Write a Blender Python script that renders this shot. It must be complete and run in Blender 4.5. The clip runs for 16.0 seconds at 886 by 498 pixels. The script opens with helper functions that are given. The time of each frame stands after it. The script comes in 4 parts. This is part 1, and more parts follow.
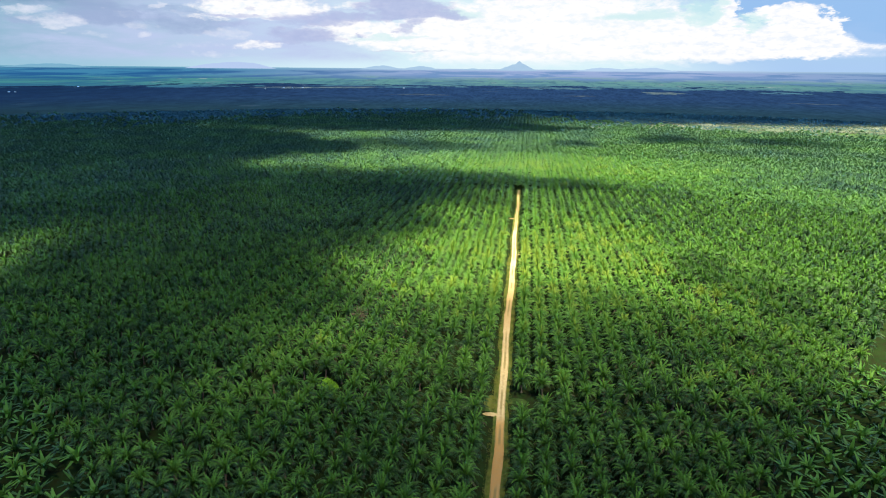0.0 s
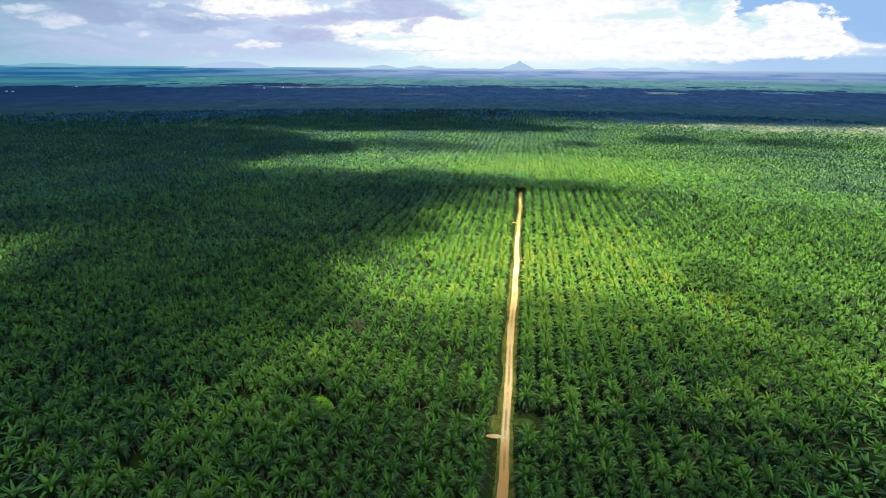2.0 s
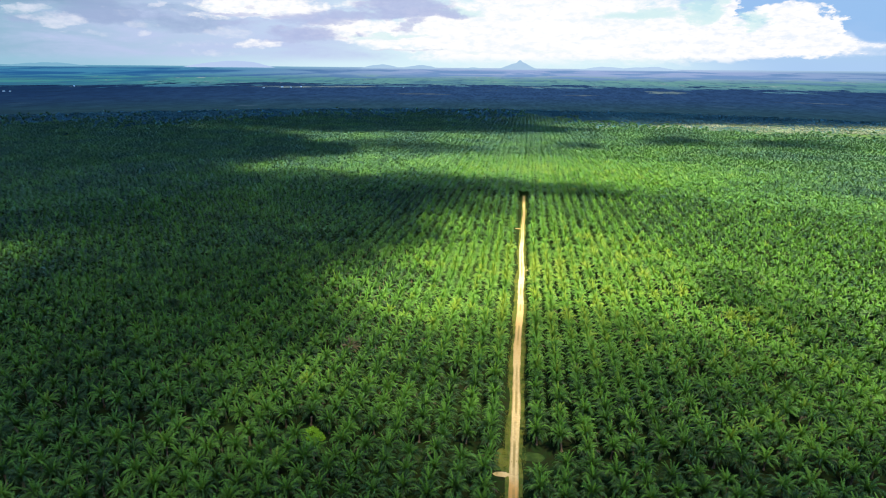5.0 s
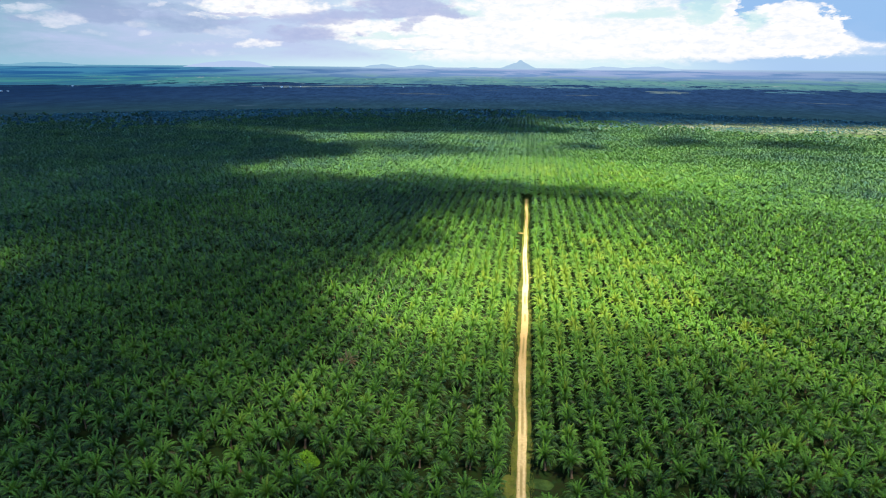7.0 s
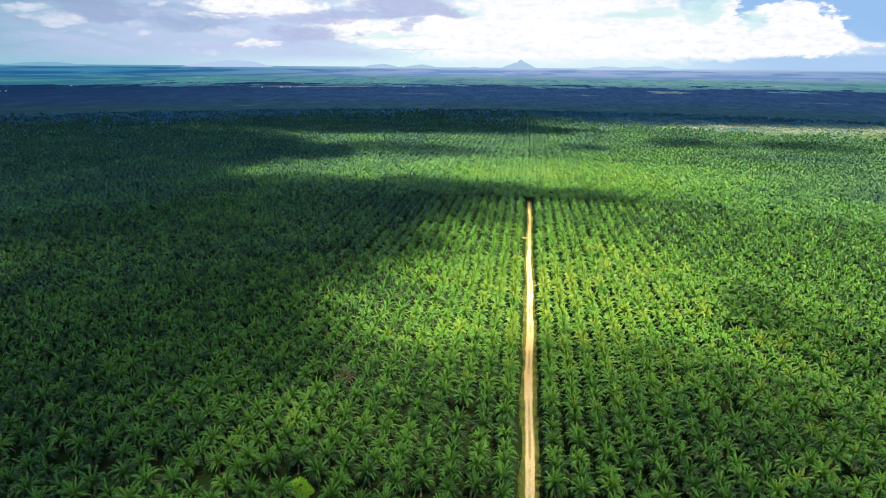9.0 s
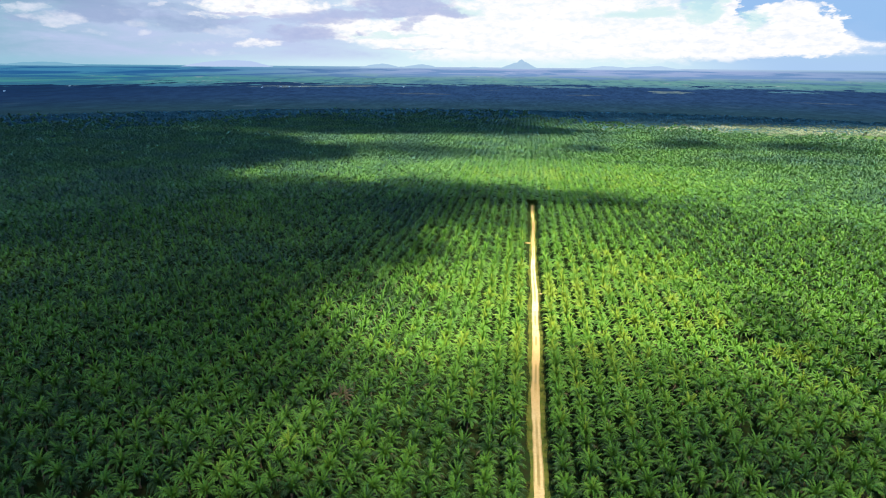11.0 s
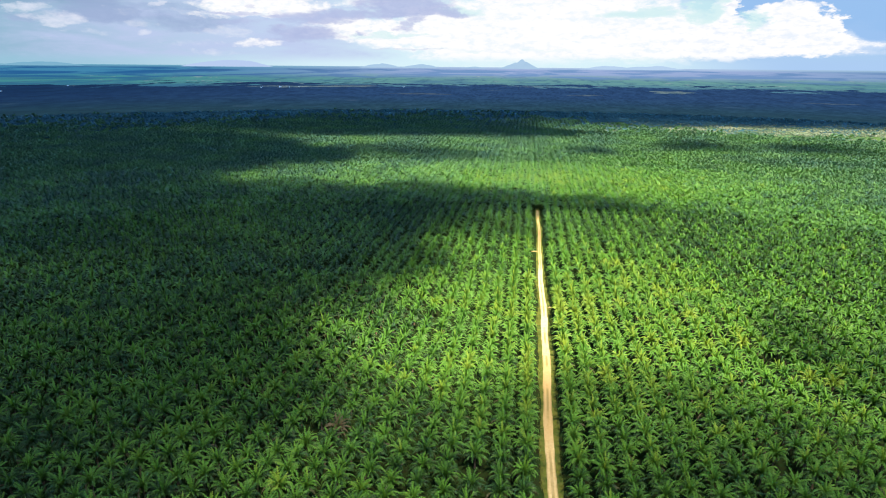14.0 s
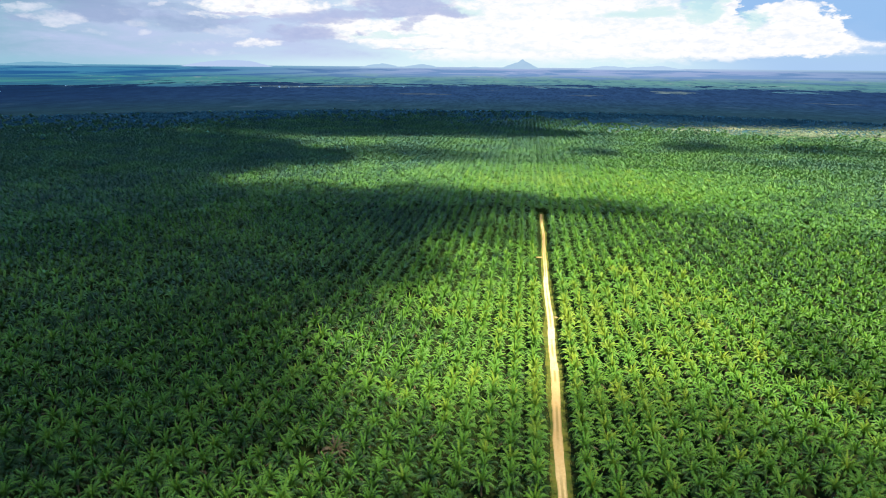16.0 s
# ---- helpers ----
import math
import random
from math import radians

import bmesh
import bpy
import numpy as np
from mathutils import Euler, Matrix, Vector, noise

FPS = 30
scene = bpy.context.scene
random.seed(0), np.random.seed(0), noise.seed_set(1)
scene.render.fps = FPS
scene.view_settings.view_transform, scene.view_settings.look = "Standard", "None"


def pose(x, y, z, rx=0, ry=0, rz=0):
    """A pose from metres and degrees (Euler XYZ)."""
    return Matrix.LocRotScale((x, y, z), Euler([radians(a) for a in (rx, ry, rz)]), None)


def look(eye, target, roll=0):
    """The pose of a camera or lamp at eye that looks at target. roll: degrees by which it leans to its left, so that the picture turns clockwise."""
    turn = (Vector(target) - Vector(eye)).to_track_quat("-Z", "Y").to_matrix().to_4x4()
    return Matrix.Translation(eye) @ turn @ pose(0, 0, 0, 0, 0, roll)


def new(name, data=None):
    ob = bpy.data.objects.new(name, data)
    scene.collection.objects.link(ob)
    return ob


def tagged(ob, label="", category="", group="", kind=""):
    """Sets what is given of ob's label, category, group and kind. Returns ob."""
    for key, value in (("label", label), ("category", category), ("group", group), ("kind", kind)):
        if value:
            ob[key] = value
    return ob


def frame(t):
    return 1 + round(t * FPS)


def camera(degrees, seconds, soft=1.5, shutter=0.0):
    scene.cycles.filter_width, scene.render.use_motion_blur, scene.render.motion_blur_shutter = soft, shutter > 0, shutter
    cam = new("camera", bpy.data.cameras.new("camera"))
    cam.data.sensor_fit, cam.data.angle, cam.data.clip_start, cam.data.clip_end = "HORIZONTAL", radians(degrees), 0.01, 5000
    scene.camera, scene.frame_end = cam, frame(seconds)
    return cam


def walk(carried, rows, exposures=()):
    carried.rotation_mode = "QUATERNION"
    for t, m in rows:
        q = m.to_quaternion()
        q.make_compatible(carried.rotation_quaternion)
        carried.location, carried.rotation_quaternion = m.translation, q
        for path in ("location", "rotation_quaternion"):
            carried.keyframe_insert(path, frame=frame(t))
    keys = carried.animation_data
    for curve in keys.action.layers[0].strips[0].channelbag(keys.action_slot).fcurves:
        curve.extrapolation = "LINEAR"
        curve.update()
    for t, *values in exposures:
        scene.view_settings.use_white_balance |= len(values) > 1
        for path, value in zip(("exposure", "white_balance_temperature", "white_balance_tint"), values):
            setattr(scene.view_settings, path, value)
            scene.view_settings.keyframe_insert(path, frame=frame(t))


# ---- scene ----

# ---------------------------------------------------------------- camera
# The road runs along +y; the drone looks 7.5 degrees to the left of it, flies ahead and drifts slowly left.
EYE_HEIGHT, HEADING, DOWN, LEAN = 129.0, 7.5, 17.03, 0.474
cam = camera(73.7, 16.0, soft=1.05)


def drone(t):
    s = t / 16.0
    right, ahead = -2.11 * s - 5.13 * s * s, 113.98 * s - 3.39 * s * s
    a = radians(HEADING)
    return pose(right * math.cos(a) - ahead * math.sin(a), right * math.sin(a) + ahead * math.cos(a), EYE_HEIGHT + 2.34 * s,
                90 - DOWN - 0.192 * s * (2 - s), 0, HEADING + 0.03 * s) @ pose(0, 0, 0, 0, 0, LEAN)


walk(cam, [(t, drone(t)) for t in range(17)])
EXPOSURE = 2.05
scene.view_settings.exposure = EXPOSURE
AIR = 0.5 ** EXPOSURE      # cancels the exposure for the sky and the glowing far land

# ---------------------------------------------------------------- light
SUN_ELEVATION, SUN_AZIMUTH = 66.0, 146.0     # azimuth: degrees from +y towards +x
TO_SUN = Vector((math.sin(radians(SUN_AZIMUTH)) * math.cos(radians(SUN_ELEVATION)),
                 math.cos(radians(SUN_AZIMUTH)) * math.cos(radians(SUN_ELEVATION)), math.sin(radians(SUN_ELEVATION))))
sun = new("sun", bpy.data.lights.new("sun", "SUN"))
sun.data.energy, sun.data.angle, sun.data.color = 5.0, radians(2.0), (1.0, 0.91, 0.64)
sun.matrix_basis = look(TO_SUN * 100, (0, 0, 0))


class Nodes:
    """A short way to write node trees."""

    def __init__(self, tree):
        self.tree = tree
        tree.nodes.clear()

    def add(self, kind, settings=None, **sockets):
        node = self.tree.nodes.new(kind)
        for key, value in (settings or {}).items():
            setattr(node, key, value)
        for key, value in sockets.items():
            self.put(node.inputs[key.replace("_", " ")], value)
        return node

    def put(self, socket, value):
        if isinstance(value, bpy.types.NodeSocket):
            self.tree.links.new(value, socket)
        else:
            socket.default_value = value

    def math(self, op, a, b=0.0, clamp=False):
        node = self.tree.nodes.new("ShaderNodeMath")
        node.operation, node.use_clamp = op, clamp
        self.put(node.inputs[0], a)
        self.put(node.inputs[1], b)
        return node.outputs[0]

    def ramp(self, value, lo, hi, a=0.0, b=1.0, smooth=True):
        node = self.tree.nodes.new("ShaderNodeMapRange")
        node.interpolation_type = "SMOOTHSTEP" if smooth else "LINEAR"
        for k, v in enumerate((value, lo, hi, a, b)):
            self.put(node.inputs[k], v)
        return node.outputs[0]

    def mix(self, fac, a, b, blend="MIX"):
        node = self.tree.nodes.new("ShaderNodeMix")
        node.data_type, node.blend_type = "RGBA", blend
        self.put(node.inputs[0], fac)
        for k, v in ((6, a), (7, b)):
            self.put(node.inputs[k], v if isinstance(v, bpy.types.NodeSocket) else (*v, 1.0)[:4])
        return node.outputs[2]

    def noise(self, vector, scale, detail=4.0, rough=0.55, distort=0.0):
        node = self.add("ShaderNodeTexNoise", None, Scale=scale, Detail=detail, Roughness=rough, Distortion=distort)
        if vector is not None:
            self.put(node.inputs["Vector"], vector)
        return node.outputs["Fac"]

    def join(self, x, y, z=0.0):
        return self.add("ShaderNodeCombineXYZ", None, X=x, Y=y, Z=z).outputs[0]

    def scaled(self, vector, x, y, z):
        node = self.tree.nodes.new("ShaderNodeMapping")
        self.put(node.inputs["Vector"], vector)
        node.inputs["Scale"].default_value = (x, y, z)
        return node.outputs[0]


def make_world():
    world = bpy.data.worlds.new("sky")
    scene.world = world
    world.use_nodes = True
    n = Nodes(world.node_tree)
    sky = n.add("ShaderNodeTexSky", dict(sky_type="NISHITA", sun_disc=False, sun_elevation=radians(SUN_ELEVATION),
                                         sun_rotation=radians(SUN_AZIMUTH), altitude=100.0, dust_density=1.6, ozone_density=2.0))
    way = n.add("ShaderNodeTexCoord").outputs["Generated"]
    xyz = n.add("ShaderNodeSeparateXYZ", None, Vector=way)
    x, y, z = xyz.outputs
    flat = n.math("SQRT", n.math("ADD", n.math("MULTIPLY", x, x), n.math("MULTIPLY", y, y)))
    el = n.math("MULTIPLY", n.math("ARCTAN2", z, flat), 57.2958)                                  # degrees above the horizon
    az = n.math("ADD", n.math("MULTIPLY", n.math("ARCTAN2", x, y), 57.2958), HEADING)             # degrees right of the view

    def blob(a, e, wa, we):
        """1 in the middle of an ellipse of the sky, 0 outside it; its outline is torn by the wind."""
        da = n.math("DIVIDE", n.math("SUBTRACT", torn_az, a), 1.5 * wa)
        de = n.math("DIVIDE", n.math("SUBTRACT", torn_el, e), 1.5 * we)
        d = n.math("ADD", n.math("MULTIPLY", da, da), n.math("MULTIPLY", de, de))
        return n.math("SUBTRACT", 1.0, d, clamp=True)

    def add(*values):
        total = values[0]
        for v in values[1:]:
            total = n.math("ADD", total, v)
        return total

    def times(a, b):
        return n.math("MULTIPLY", a, b)

    def soft(a, e, wa, we):
        """A soft-edged ellipse."""
        return n.ramp(blob(a, e, wa, we), 0.0, 1.0)

    def off(value, gain):
        return times(n.math("SUBTRACT", value, 0.5), gain)

    warp = n.add("ShaderNodeTexNoise", None, Scale=1.0, Detail=6.0, Roughness=0.62)
    n.put(warp.inputs["Vector"], n.join(times(az, 0.30), times(el, 0.75), 11.0))
    shift = n.add("ShaderNodeSeparateXYZ", None, Vector=warp.outputs["Color"])
    torn_az, torn_el = add(az, off(shift.outputs[0], 7.0)), add(el, off(shift.outputs[1], 1.7))

    def cover(shapes, ragged, grain, lo, hi):
        """How far a cloud of soft ellipses (azimuth, elevation, half width, half height, weight), with ragged edges, covers the sky."""
        body = soft(*shapes[0][:4]) if shapes[0][4] == 1.0 else times(soft(*shapes[0][:4]), shapes[0][4])
        for *shape, weight in shapes[1:]:
            body = n.math("MAXIMUM", body, times(soft(*shape), weight))
        return times(n.ramp(add(body, off(billows, ragged), off(fine, grain)), lo, hi), n.ramp(body, 0.0, 0.4))

    streaks = n.noise(n.join(times(az, 0.16), times(el, 0.9)), 1.0, 6.0, 0.58, 0.4)
    billows = n.noise(n.join(times(az, 0.55), times(el, 1.0), 7.0), 1.0, 7.0, 0.58, 0.3)
    fine = n.noise(n.join(times(az, 1.1), times(el, 2.6), 3.0), 1.0, 5.0, 0.6, 0.2)
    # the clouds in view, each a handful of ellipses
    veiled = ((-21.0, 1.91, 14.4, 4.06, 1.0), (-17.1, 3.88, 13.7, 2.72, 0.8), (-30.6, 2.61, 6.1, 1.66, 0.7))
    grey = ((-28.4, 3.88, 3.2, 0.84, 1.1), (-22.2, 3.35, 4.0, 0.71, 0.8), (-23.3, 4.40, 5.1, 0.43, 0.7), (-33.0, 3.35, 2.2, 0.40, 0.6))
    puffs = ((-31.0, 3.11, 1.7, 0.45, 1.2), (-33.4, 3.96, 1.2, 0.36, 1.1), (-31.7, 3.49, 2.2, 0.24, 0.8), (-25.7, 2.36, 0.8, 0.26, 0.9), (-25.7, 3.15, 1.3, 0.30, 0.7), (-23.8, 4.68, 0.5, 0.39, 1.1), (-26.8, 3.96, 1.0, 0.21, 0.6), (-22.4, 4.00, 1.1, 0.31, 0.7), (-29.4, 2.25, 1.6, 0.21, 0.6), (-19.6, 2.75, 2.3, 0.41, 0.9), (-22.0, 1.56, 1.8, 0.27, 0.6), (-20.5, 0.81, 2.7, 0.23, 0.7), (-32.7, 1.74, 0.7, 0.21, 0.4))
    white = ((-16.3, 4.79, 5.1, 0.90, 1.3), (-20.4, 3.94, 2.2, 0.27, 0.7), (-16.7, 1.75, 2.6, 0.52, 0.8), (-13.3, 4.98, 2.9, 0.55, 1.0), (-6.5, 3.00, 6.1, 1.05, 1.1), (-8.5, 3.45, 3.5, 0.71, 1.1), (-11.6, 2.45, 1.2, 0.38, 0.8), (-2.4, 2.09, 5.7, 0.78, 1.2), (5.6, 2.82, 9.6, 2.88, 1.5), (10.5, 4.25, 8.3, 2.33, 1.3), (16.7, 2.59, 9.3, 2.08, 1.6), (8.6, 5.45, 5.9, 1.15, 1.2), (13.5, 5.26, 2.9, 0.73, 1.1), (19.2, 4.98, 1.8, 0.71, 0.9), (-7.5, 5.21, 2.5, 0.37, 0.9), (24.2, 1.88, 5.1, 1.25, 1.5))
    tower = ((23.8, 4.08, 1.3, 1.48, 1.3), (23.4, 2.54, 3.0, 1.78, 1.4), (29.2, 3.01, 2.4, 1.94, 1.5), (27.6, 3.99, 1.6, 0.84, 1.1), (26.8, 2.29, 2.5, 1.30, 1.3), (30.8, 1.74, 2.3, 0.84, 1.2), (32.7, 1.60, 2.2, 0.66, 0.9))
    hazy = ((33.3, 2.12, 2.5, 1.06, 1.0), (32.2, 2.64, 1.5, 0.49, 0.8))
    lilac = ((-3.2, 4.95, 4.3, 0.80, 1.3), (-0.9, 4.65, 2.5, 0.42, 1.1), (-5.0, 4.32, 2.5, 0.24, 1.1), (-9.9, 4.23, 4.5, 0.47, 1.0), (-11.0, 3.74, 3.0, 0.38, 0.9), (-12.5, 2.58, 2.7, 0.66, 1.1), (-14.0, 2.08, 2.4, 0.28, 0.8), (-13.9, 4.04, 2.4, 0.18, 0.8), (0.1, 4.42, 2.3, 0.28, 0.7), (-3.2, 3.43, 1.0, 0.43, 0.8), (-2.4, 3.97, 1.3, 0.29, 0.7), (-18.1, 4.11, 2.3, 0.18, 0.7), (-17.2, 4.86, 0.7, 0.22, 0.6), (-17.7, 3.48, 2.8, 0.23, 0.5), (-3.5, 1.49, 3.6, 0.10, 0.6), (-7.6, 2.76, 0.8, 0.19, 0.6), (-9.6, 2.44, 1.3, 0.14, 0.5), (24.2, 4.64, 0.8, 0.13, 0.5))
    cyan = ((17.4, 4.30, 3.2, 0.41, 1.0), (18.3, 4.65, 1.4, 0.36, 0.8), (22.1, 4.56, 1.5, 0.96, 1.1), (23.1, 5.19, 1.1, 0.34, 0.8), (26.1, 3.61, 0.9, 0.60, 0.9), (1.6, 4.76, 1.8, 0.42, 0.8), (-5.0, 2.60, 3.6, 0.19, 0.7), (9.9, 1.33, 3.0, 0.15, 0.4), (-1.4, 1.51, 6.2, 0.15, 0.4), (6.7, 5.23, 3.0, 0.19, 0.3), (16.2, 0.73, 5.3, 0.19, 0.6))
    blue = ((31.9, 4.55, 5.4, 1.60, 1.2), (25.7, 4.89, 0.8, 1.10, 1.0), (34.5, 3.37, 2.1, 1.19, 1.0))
    # clear air: grey-blue beside, paler in the middle, bluer on the sunny side
    c = n.mix(n.ramp(az, -36.0, -14.0), (0.255, 0.470, 0.610), (0.560, 0.720, 0.900))
    c = n.mix(n.ramp(az, -16.0, -4.0), c, (0.690, 0.880, 0.960))
    c = n.mix(n.ramp(az, 14.0, 27.0), c, (0.420, 0.620, 0.890))
    c = n.mix(times(n.ramp(el, 3.9, 5.0), n.ramp(az, -24.0, -31.0)), c, (0.120, 0.270, 0.430))
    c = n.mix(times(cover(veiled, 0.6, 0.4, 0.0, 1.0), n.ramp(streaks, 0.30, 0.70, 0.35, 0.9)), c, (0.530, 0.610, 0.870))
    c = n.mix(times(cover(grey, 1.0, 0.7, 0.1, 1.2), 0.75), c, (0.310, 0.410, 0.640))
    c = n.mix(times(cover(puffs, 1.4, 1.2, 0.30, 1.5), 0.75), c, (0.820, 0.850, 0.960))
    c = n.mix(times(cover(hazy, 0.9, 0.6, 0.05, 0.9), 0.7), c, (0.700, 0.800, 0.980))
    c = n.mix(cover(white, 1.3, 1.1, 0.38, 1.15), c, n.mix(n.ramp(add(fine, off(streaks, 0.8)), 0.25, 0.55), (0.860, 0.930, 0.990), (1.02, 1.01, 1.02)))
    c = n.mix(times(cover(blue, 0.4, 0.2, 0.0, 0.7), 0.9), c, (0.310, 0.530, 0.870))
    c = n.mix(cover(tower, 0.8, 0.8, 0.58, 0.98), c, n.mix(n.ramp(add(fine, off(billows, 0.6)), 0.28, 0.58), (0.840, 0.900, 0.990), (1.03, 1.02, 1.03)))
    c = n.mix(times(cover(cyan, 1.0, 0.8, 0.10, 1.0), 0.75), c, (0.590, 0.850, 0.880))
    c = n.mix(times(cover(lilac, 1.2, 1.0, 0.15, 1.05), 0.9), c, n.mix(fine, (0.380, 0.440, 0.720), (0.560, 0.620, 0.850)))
    # bright air along the horizon
    air = n.mix(n.ramp(az, -34.0, -8.0), (0.330, 0.570, 0.720), (0.700, 0.900, 0.970))
    air = n.mix(n.ramp(az, 16.0, 30.0), air, (0.420, 0.610, 0.900))
    c = n.mix(n.ramp(add(el, off(streaks, 0.5)), 1.1, 0.1, 0.0, 0.85), c, air)
    c = n.mix(1.0, c, (AIR, AIR, AIR), "MULTIPLY")
    # the open sky above the view has scattered fair-weather cloud
    dome = times(n.ramp(n.noise(way, 3.2, 6.0, 0.6), 0.50, 0.68), n.ramp(el, 8.0, 20.0))
    low = n.ramp(el, 20.0, 6.0)
    view = n.add("ShaderNodeBackground", None, Color=c, Strength=1.0)
    high = n.mix(dome, n.mix(1.0, sky.outputs[0], (0.042, 0.053, 0.076), "MULTIPLY"), (0.155, 0.19, 0.27))
    above = n.add("ShaderNodeBackground", None, Color=high, Strength=1.0)
    both = n.add("ShaderNodeMixShader")
    n.put(both.inputs[0], low)
    n.put(both.inputs[1], above.outputs[0])
    n.put(both.inputs[2], view.outputs[0])
    n.put(n.add("ShaderNodeOutputWorld").inputs["Surface"], both.outputs[0])


make_world()


# ---------------------------------------------------------------- materials
def material(name):
    m = bpy.data.materials.new(name)
    m.use_nodes = True
    return m, Nodes(m.node_tree)


def finish(n, shader, bump=None, strength=0.4, distance=0.1):
    out = n.add("ShaderNodeOutputMaterial")
    n.put(out.inputs["Surface"], shader)


def surface(name, colour_of, rough=0.8, bump_scale=0.0, bump_depth=0.1, specular=0.0):
    """A matt material: colour_of(nodes, position) gives its colour."""
    m, n = material(name)
    where = n.add("ShaderNodeNewGeometry").outputs["Position"]
    p = n.add("ShaderNodeBsdfPrincipled", None, Roughness=rough)
    p.inputs["Specular IOR Level"].default_value = specular
    n.put(p.inputs["Base Color"], colour_of(n, where))
    if bump_scale:
        b = n.add("ShaderNodeBump", None, Strength=0.7, Distance=bump_depth)
        n.put(b.inputs["Height"], n.noise(where, bump_scale, 5.0, 0.6))
        n.put(p.inputs["Normal"], b.outputs[0])
    finish(n, p.outputs[0])
    return m


def frond_material():
    """Palm leaf: green from young yellow-green to old brown, a little light comes through."""
    m, n = material("palm_frond")
    tone = n.add("ShaderNodeAttribute", dict(attribute_name="tone")).outputs["Fac"]
    age = n.add("ShaderNodeAttribute", dict(attribute_name="age")).outputs["Fac"]
    own = n.add("ShaderNodeObjectInfo").outputs["Random"]
    where = n.add("ShaderNodeNewGeometry").outputs["Position"]
    patch = n.noise(where, 0.012, 3.0, 0.5)
    single = n.add("ShaderNodeAttribute", dict(attribute_name="single")).outputs["Fac"]
    own = n.math("MULTIPLY", n.math("SUBTRACT", own, 0.5), single)
    t = n.math("ADD", n.math("ADD", tone, n.math("MULTIPLY", own, 0.32)),
               n.math("MULTIPLY", n.math("SUBTRACT", patch, 0.5), 0.7))
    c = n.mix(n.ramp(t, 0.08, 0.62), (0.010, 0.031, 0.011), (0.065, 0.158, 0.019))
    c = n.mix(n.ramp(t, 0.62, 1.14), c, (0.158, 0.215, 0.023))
    c = n.mix(n.ramp(n.noise(where, 2.2, 3.0), 0.35, 0.75, 0.0, 0.35), c, (0.050, 0.110, 0.014))
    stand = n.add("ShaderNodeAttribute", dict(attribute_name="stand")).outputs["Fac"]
    # the blue of the haze is mixed into the far leaves
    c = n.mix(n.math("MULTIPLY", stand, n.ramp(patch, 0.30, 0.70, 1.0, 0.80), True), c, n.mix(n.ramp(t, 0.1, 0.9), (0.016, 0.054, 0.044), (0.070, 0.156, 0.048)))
    c = n.mix(n.ramp(age, 0.90, 1.06), c, (0.074, 0.058, 0.034))
    p = n.add("ShaderNodeBsdfPrincipled")
    n.put(p.inputs["Base Color"], c)
    n.put(p.inputs["Roughness"], n.ramp(stand, 0.0, 1.0, 0.48, 0.72))                # far fronds get a broad soft sheen that imitates haze
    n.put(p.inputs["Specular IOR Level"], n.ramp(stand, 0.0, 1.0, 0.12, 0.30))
    through_leaf = n.add("ShaderNodeBsdfTranslucent")
    n.put(through_leaf.inputs["Color"], n.mix(1.0, c, (1.3, 1.35, 0.55), "MULTIPLY"))
    both = n.add("ShaderNodeMixShader")
    both.inputs[0].default_value = 0.20
    n.put(both.inputs[1], p.outputs[0])
    n.put(both.inputs[2], through_leaf.outputs[0])
    finish(n, both.outputs[0])
    return m


def cloud_material(name, veil, base=(0.46, 0.68, 0.95, 1)):
    """veil: how much of the light the thickest part keeps out."""
    m, n = material(name)
    where = n.add("ShaderNodeNewGeometry").outputs["Position"]
    depth = n.add("ShaderNodeAttribute", dict(attribute_name="depth")).outputs["Fac"]
    d = n.add("ShaderNodeBsdfDiffuse")
    d.inputs["Color"].default_value = (0.9, 0.9, 0.9, 1)
    t = n.add("ShaderNodeBsdfTranslucent")
    # tinted blue so that the shade beneath turns bluer
    t.inputs["Color"].default_value = base
    a = n.add("ShaderNodeMixShader")
    a.inputs[0].default_value = 0.55
    n.put(a.inputs[1], d.outputs[0])
    n.put(a.inputs[2], t.outputs[0])
    thin = n.add("ShaderNodeBsdfTransparent")
    b = n.add("ShaderNodeMixShader")
    wisps = n.math("MULTIPLY", n.math("SUBTRACT", n.noise(where, 0.010, 4.0), 0.5), 0.9)
    n.put(b.inputs[0], n.ramp(n.math("ADD", depth, wisps), 0.0, 0.75, 0.0, veil))
    n.put(b.inputs[1], thin.outputs[0])
    n.put(b.inputs[2], a.outputs[0])
    finish(n, b.outputs[0])
    return m


def ground_colour(n, where):
    c = n.mix(n.ramp(n.noise(where, 0.35, 5.0), 0.35, 0.65), (0.012, 0.014, 0.006), (0.010, 0.022, 0.006))
    c = n.mix(n.ramp(n.noise(where, 0.04, 3.0), 0.45, 0.7, 0.0, 0.5), c, (0.016, 0.030, 0.008))
    xyz = n.add("ShaderNodeSeparateXYZ", None, Vector=where)
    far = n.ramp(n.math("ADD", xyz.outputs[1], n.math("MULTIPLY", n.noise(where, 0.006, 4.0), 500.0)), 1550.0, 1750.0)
    # ground of the far woods, with haze painted in as blue
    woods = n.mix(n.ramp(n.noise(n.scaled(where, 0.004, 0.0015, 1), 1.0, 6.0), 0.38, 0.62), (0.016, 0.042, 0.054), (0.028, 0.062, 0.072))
    cover = n.ramp(xyz.outputs[1], 750.0, 1100.0)                       # far ground painted lighter, to lift the shaded gaps between the palms
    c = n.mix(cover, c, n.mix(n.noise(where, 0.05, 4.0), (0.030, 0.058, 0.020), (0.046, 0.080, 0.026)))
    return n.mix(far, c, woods)


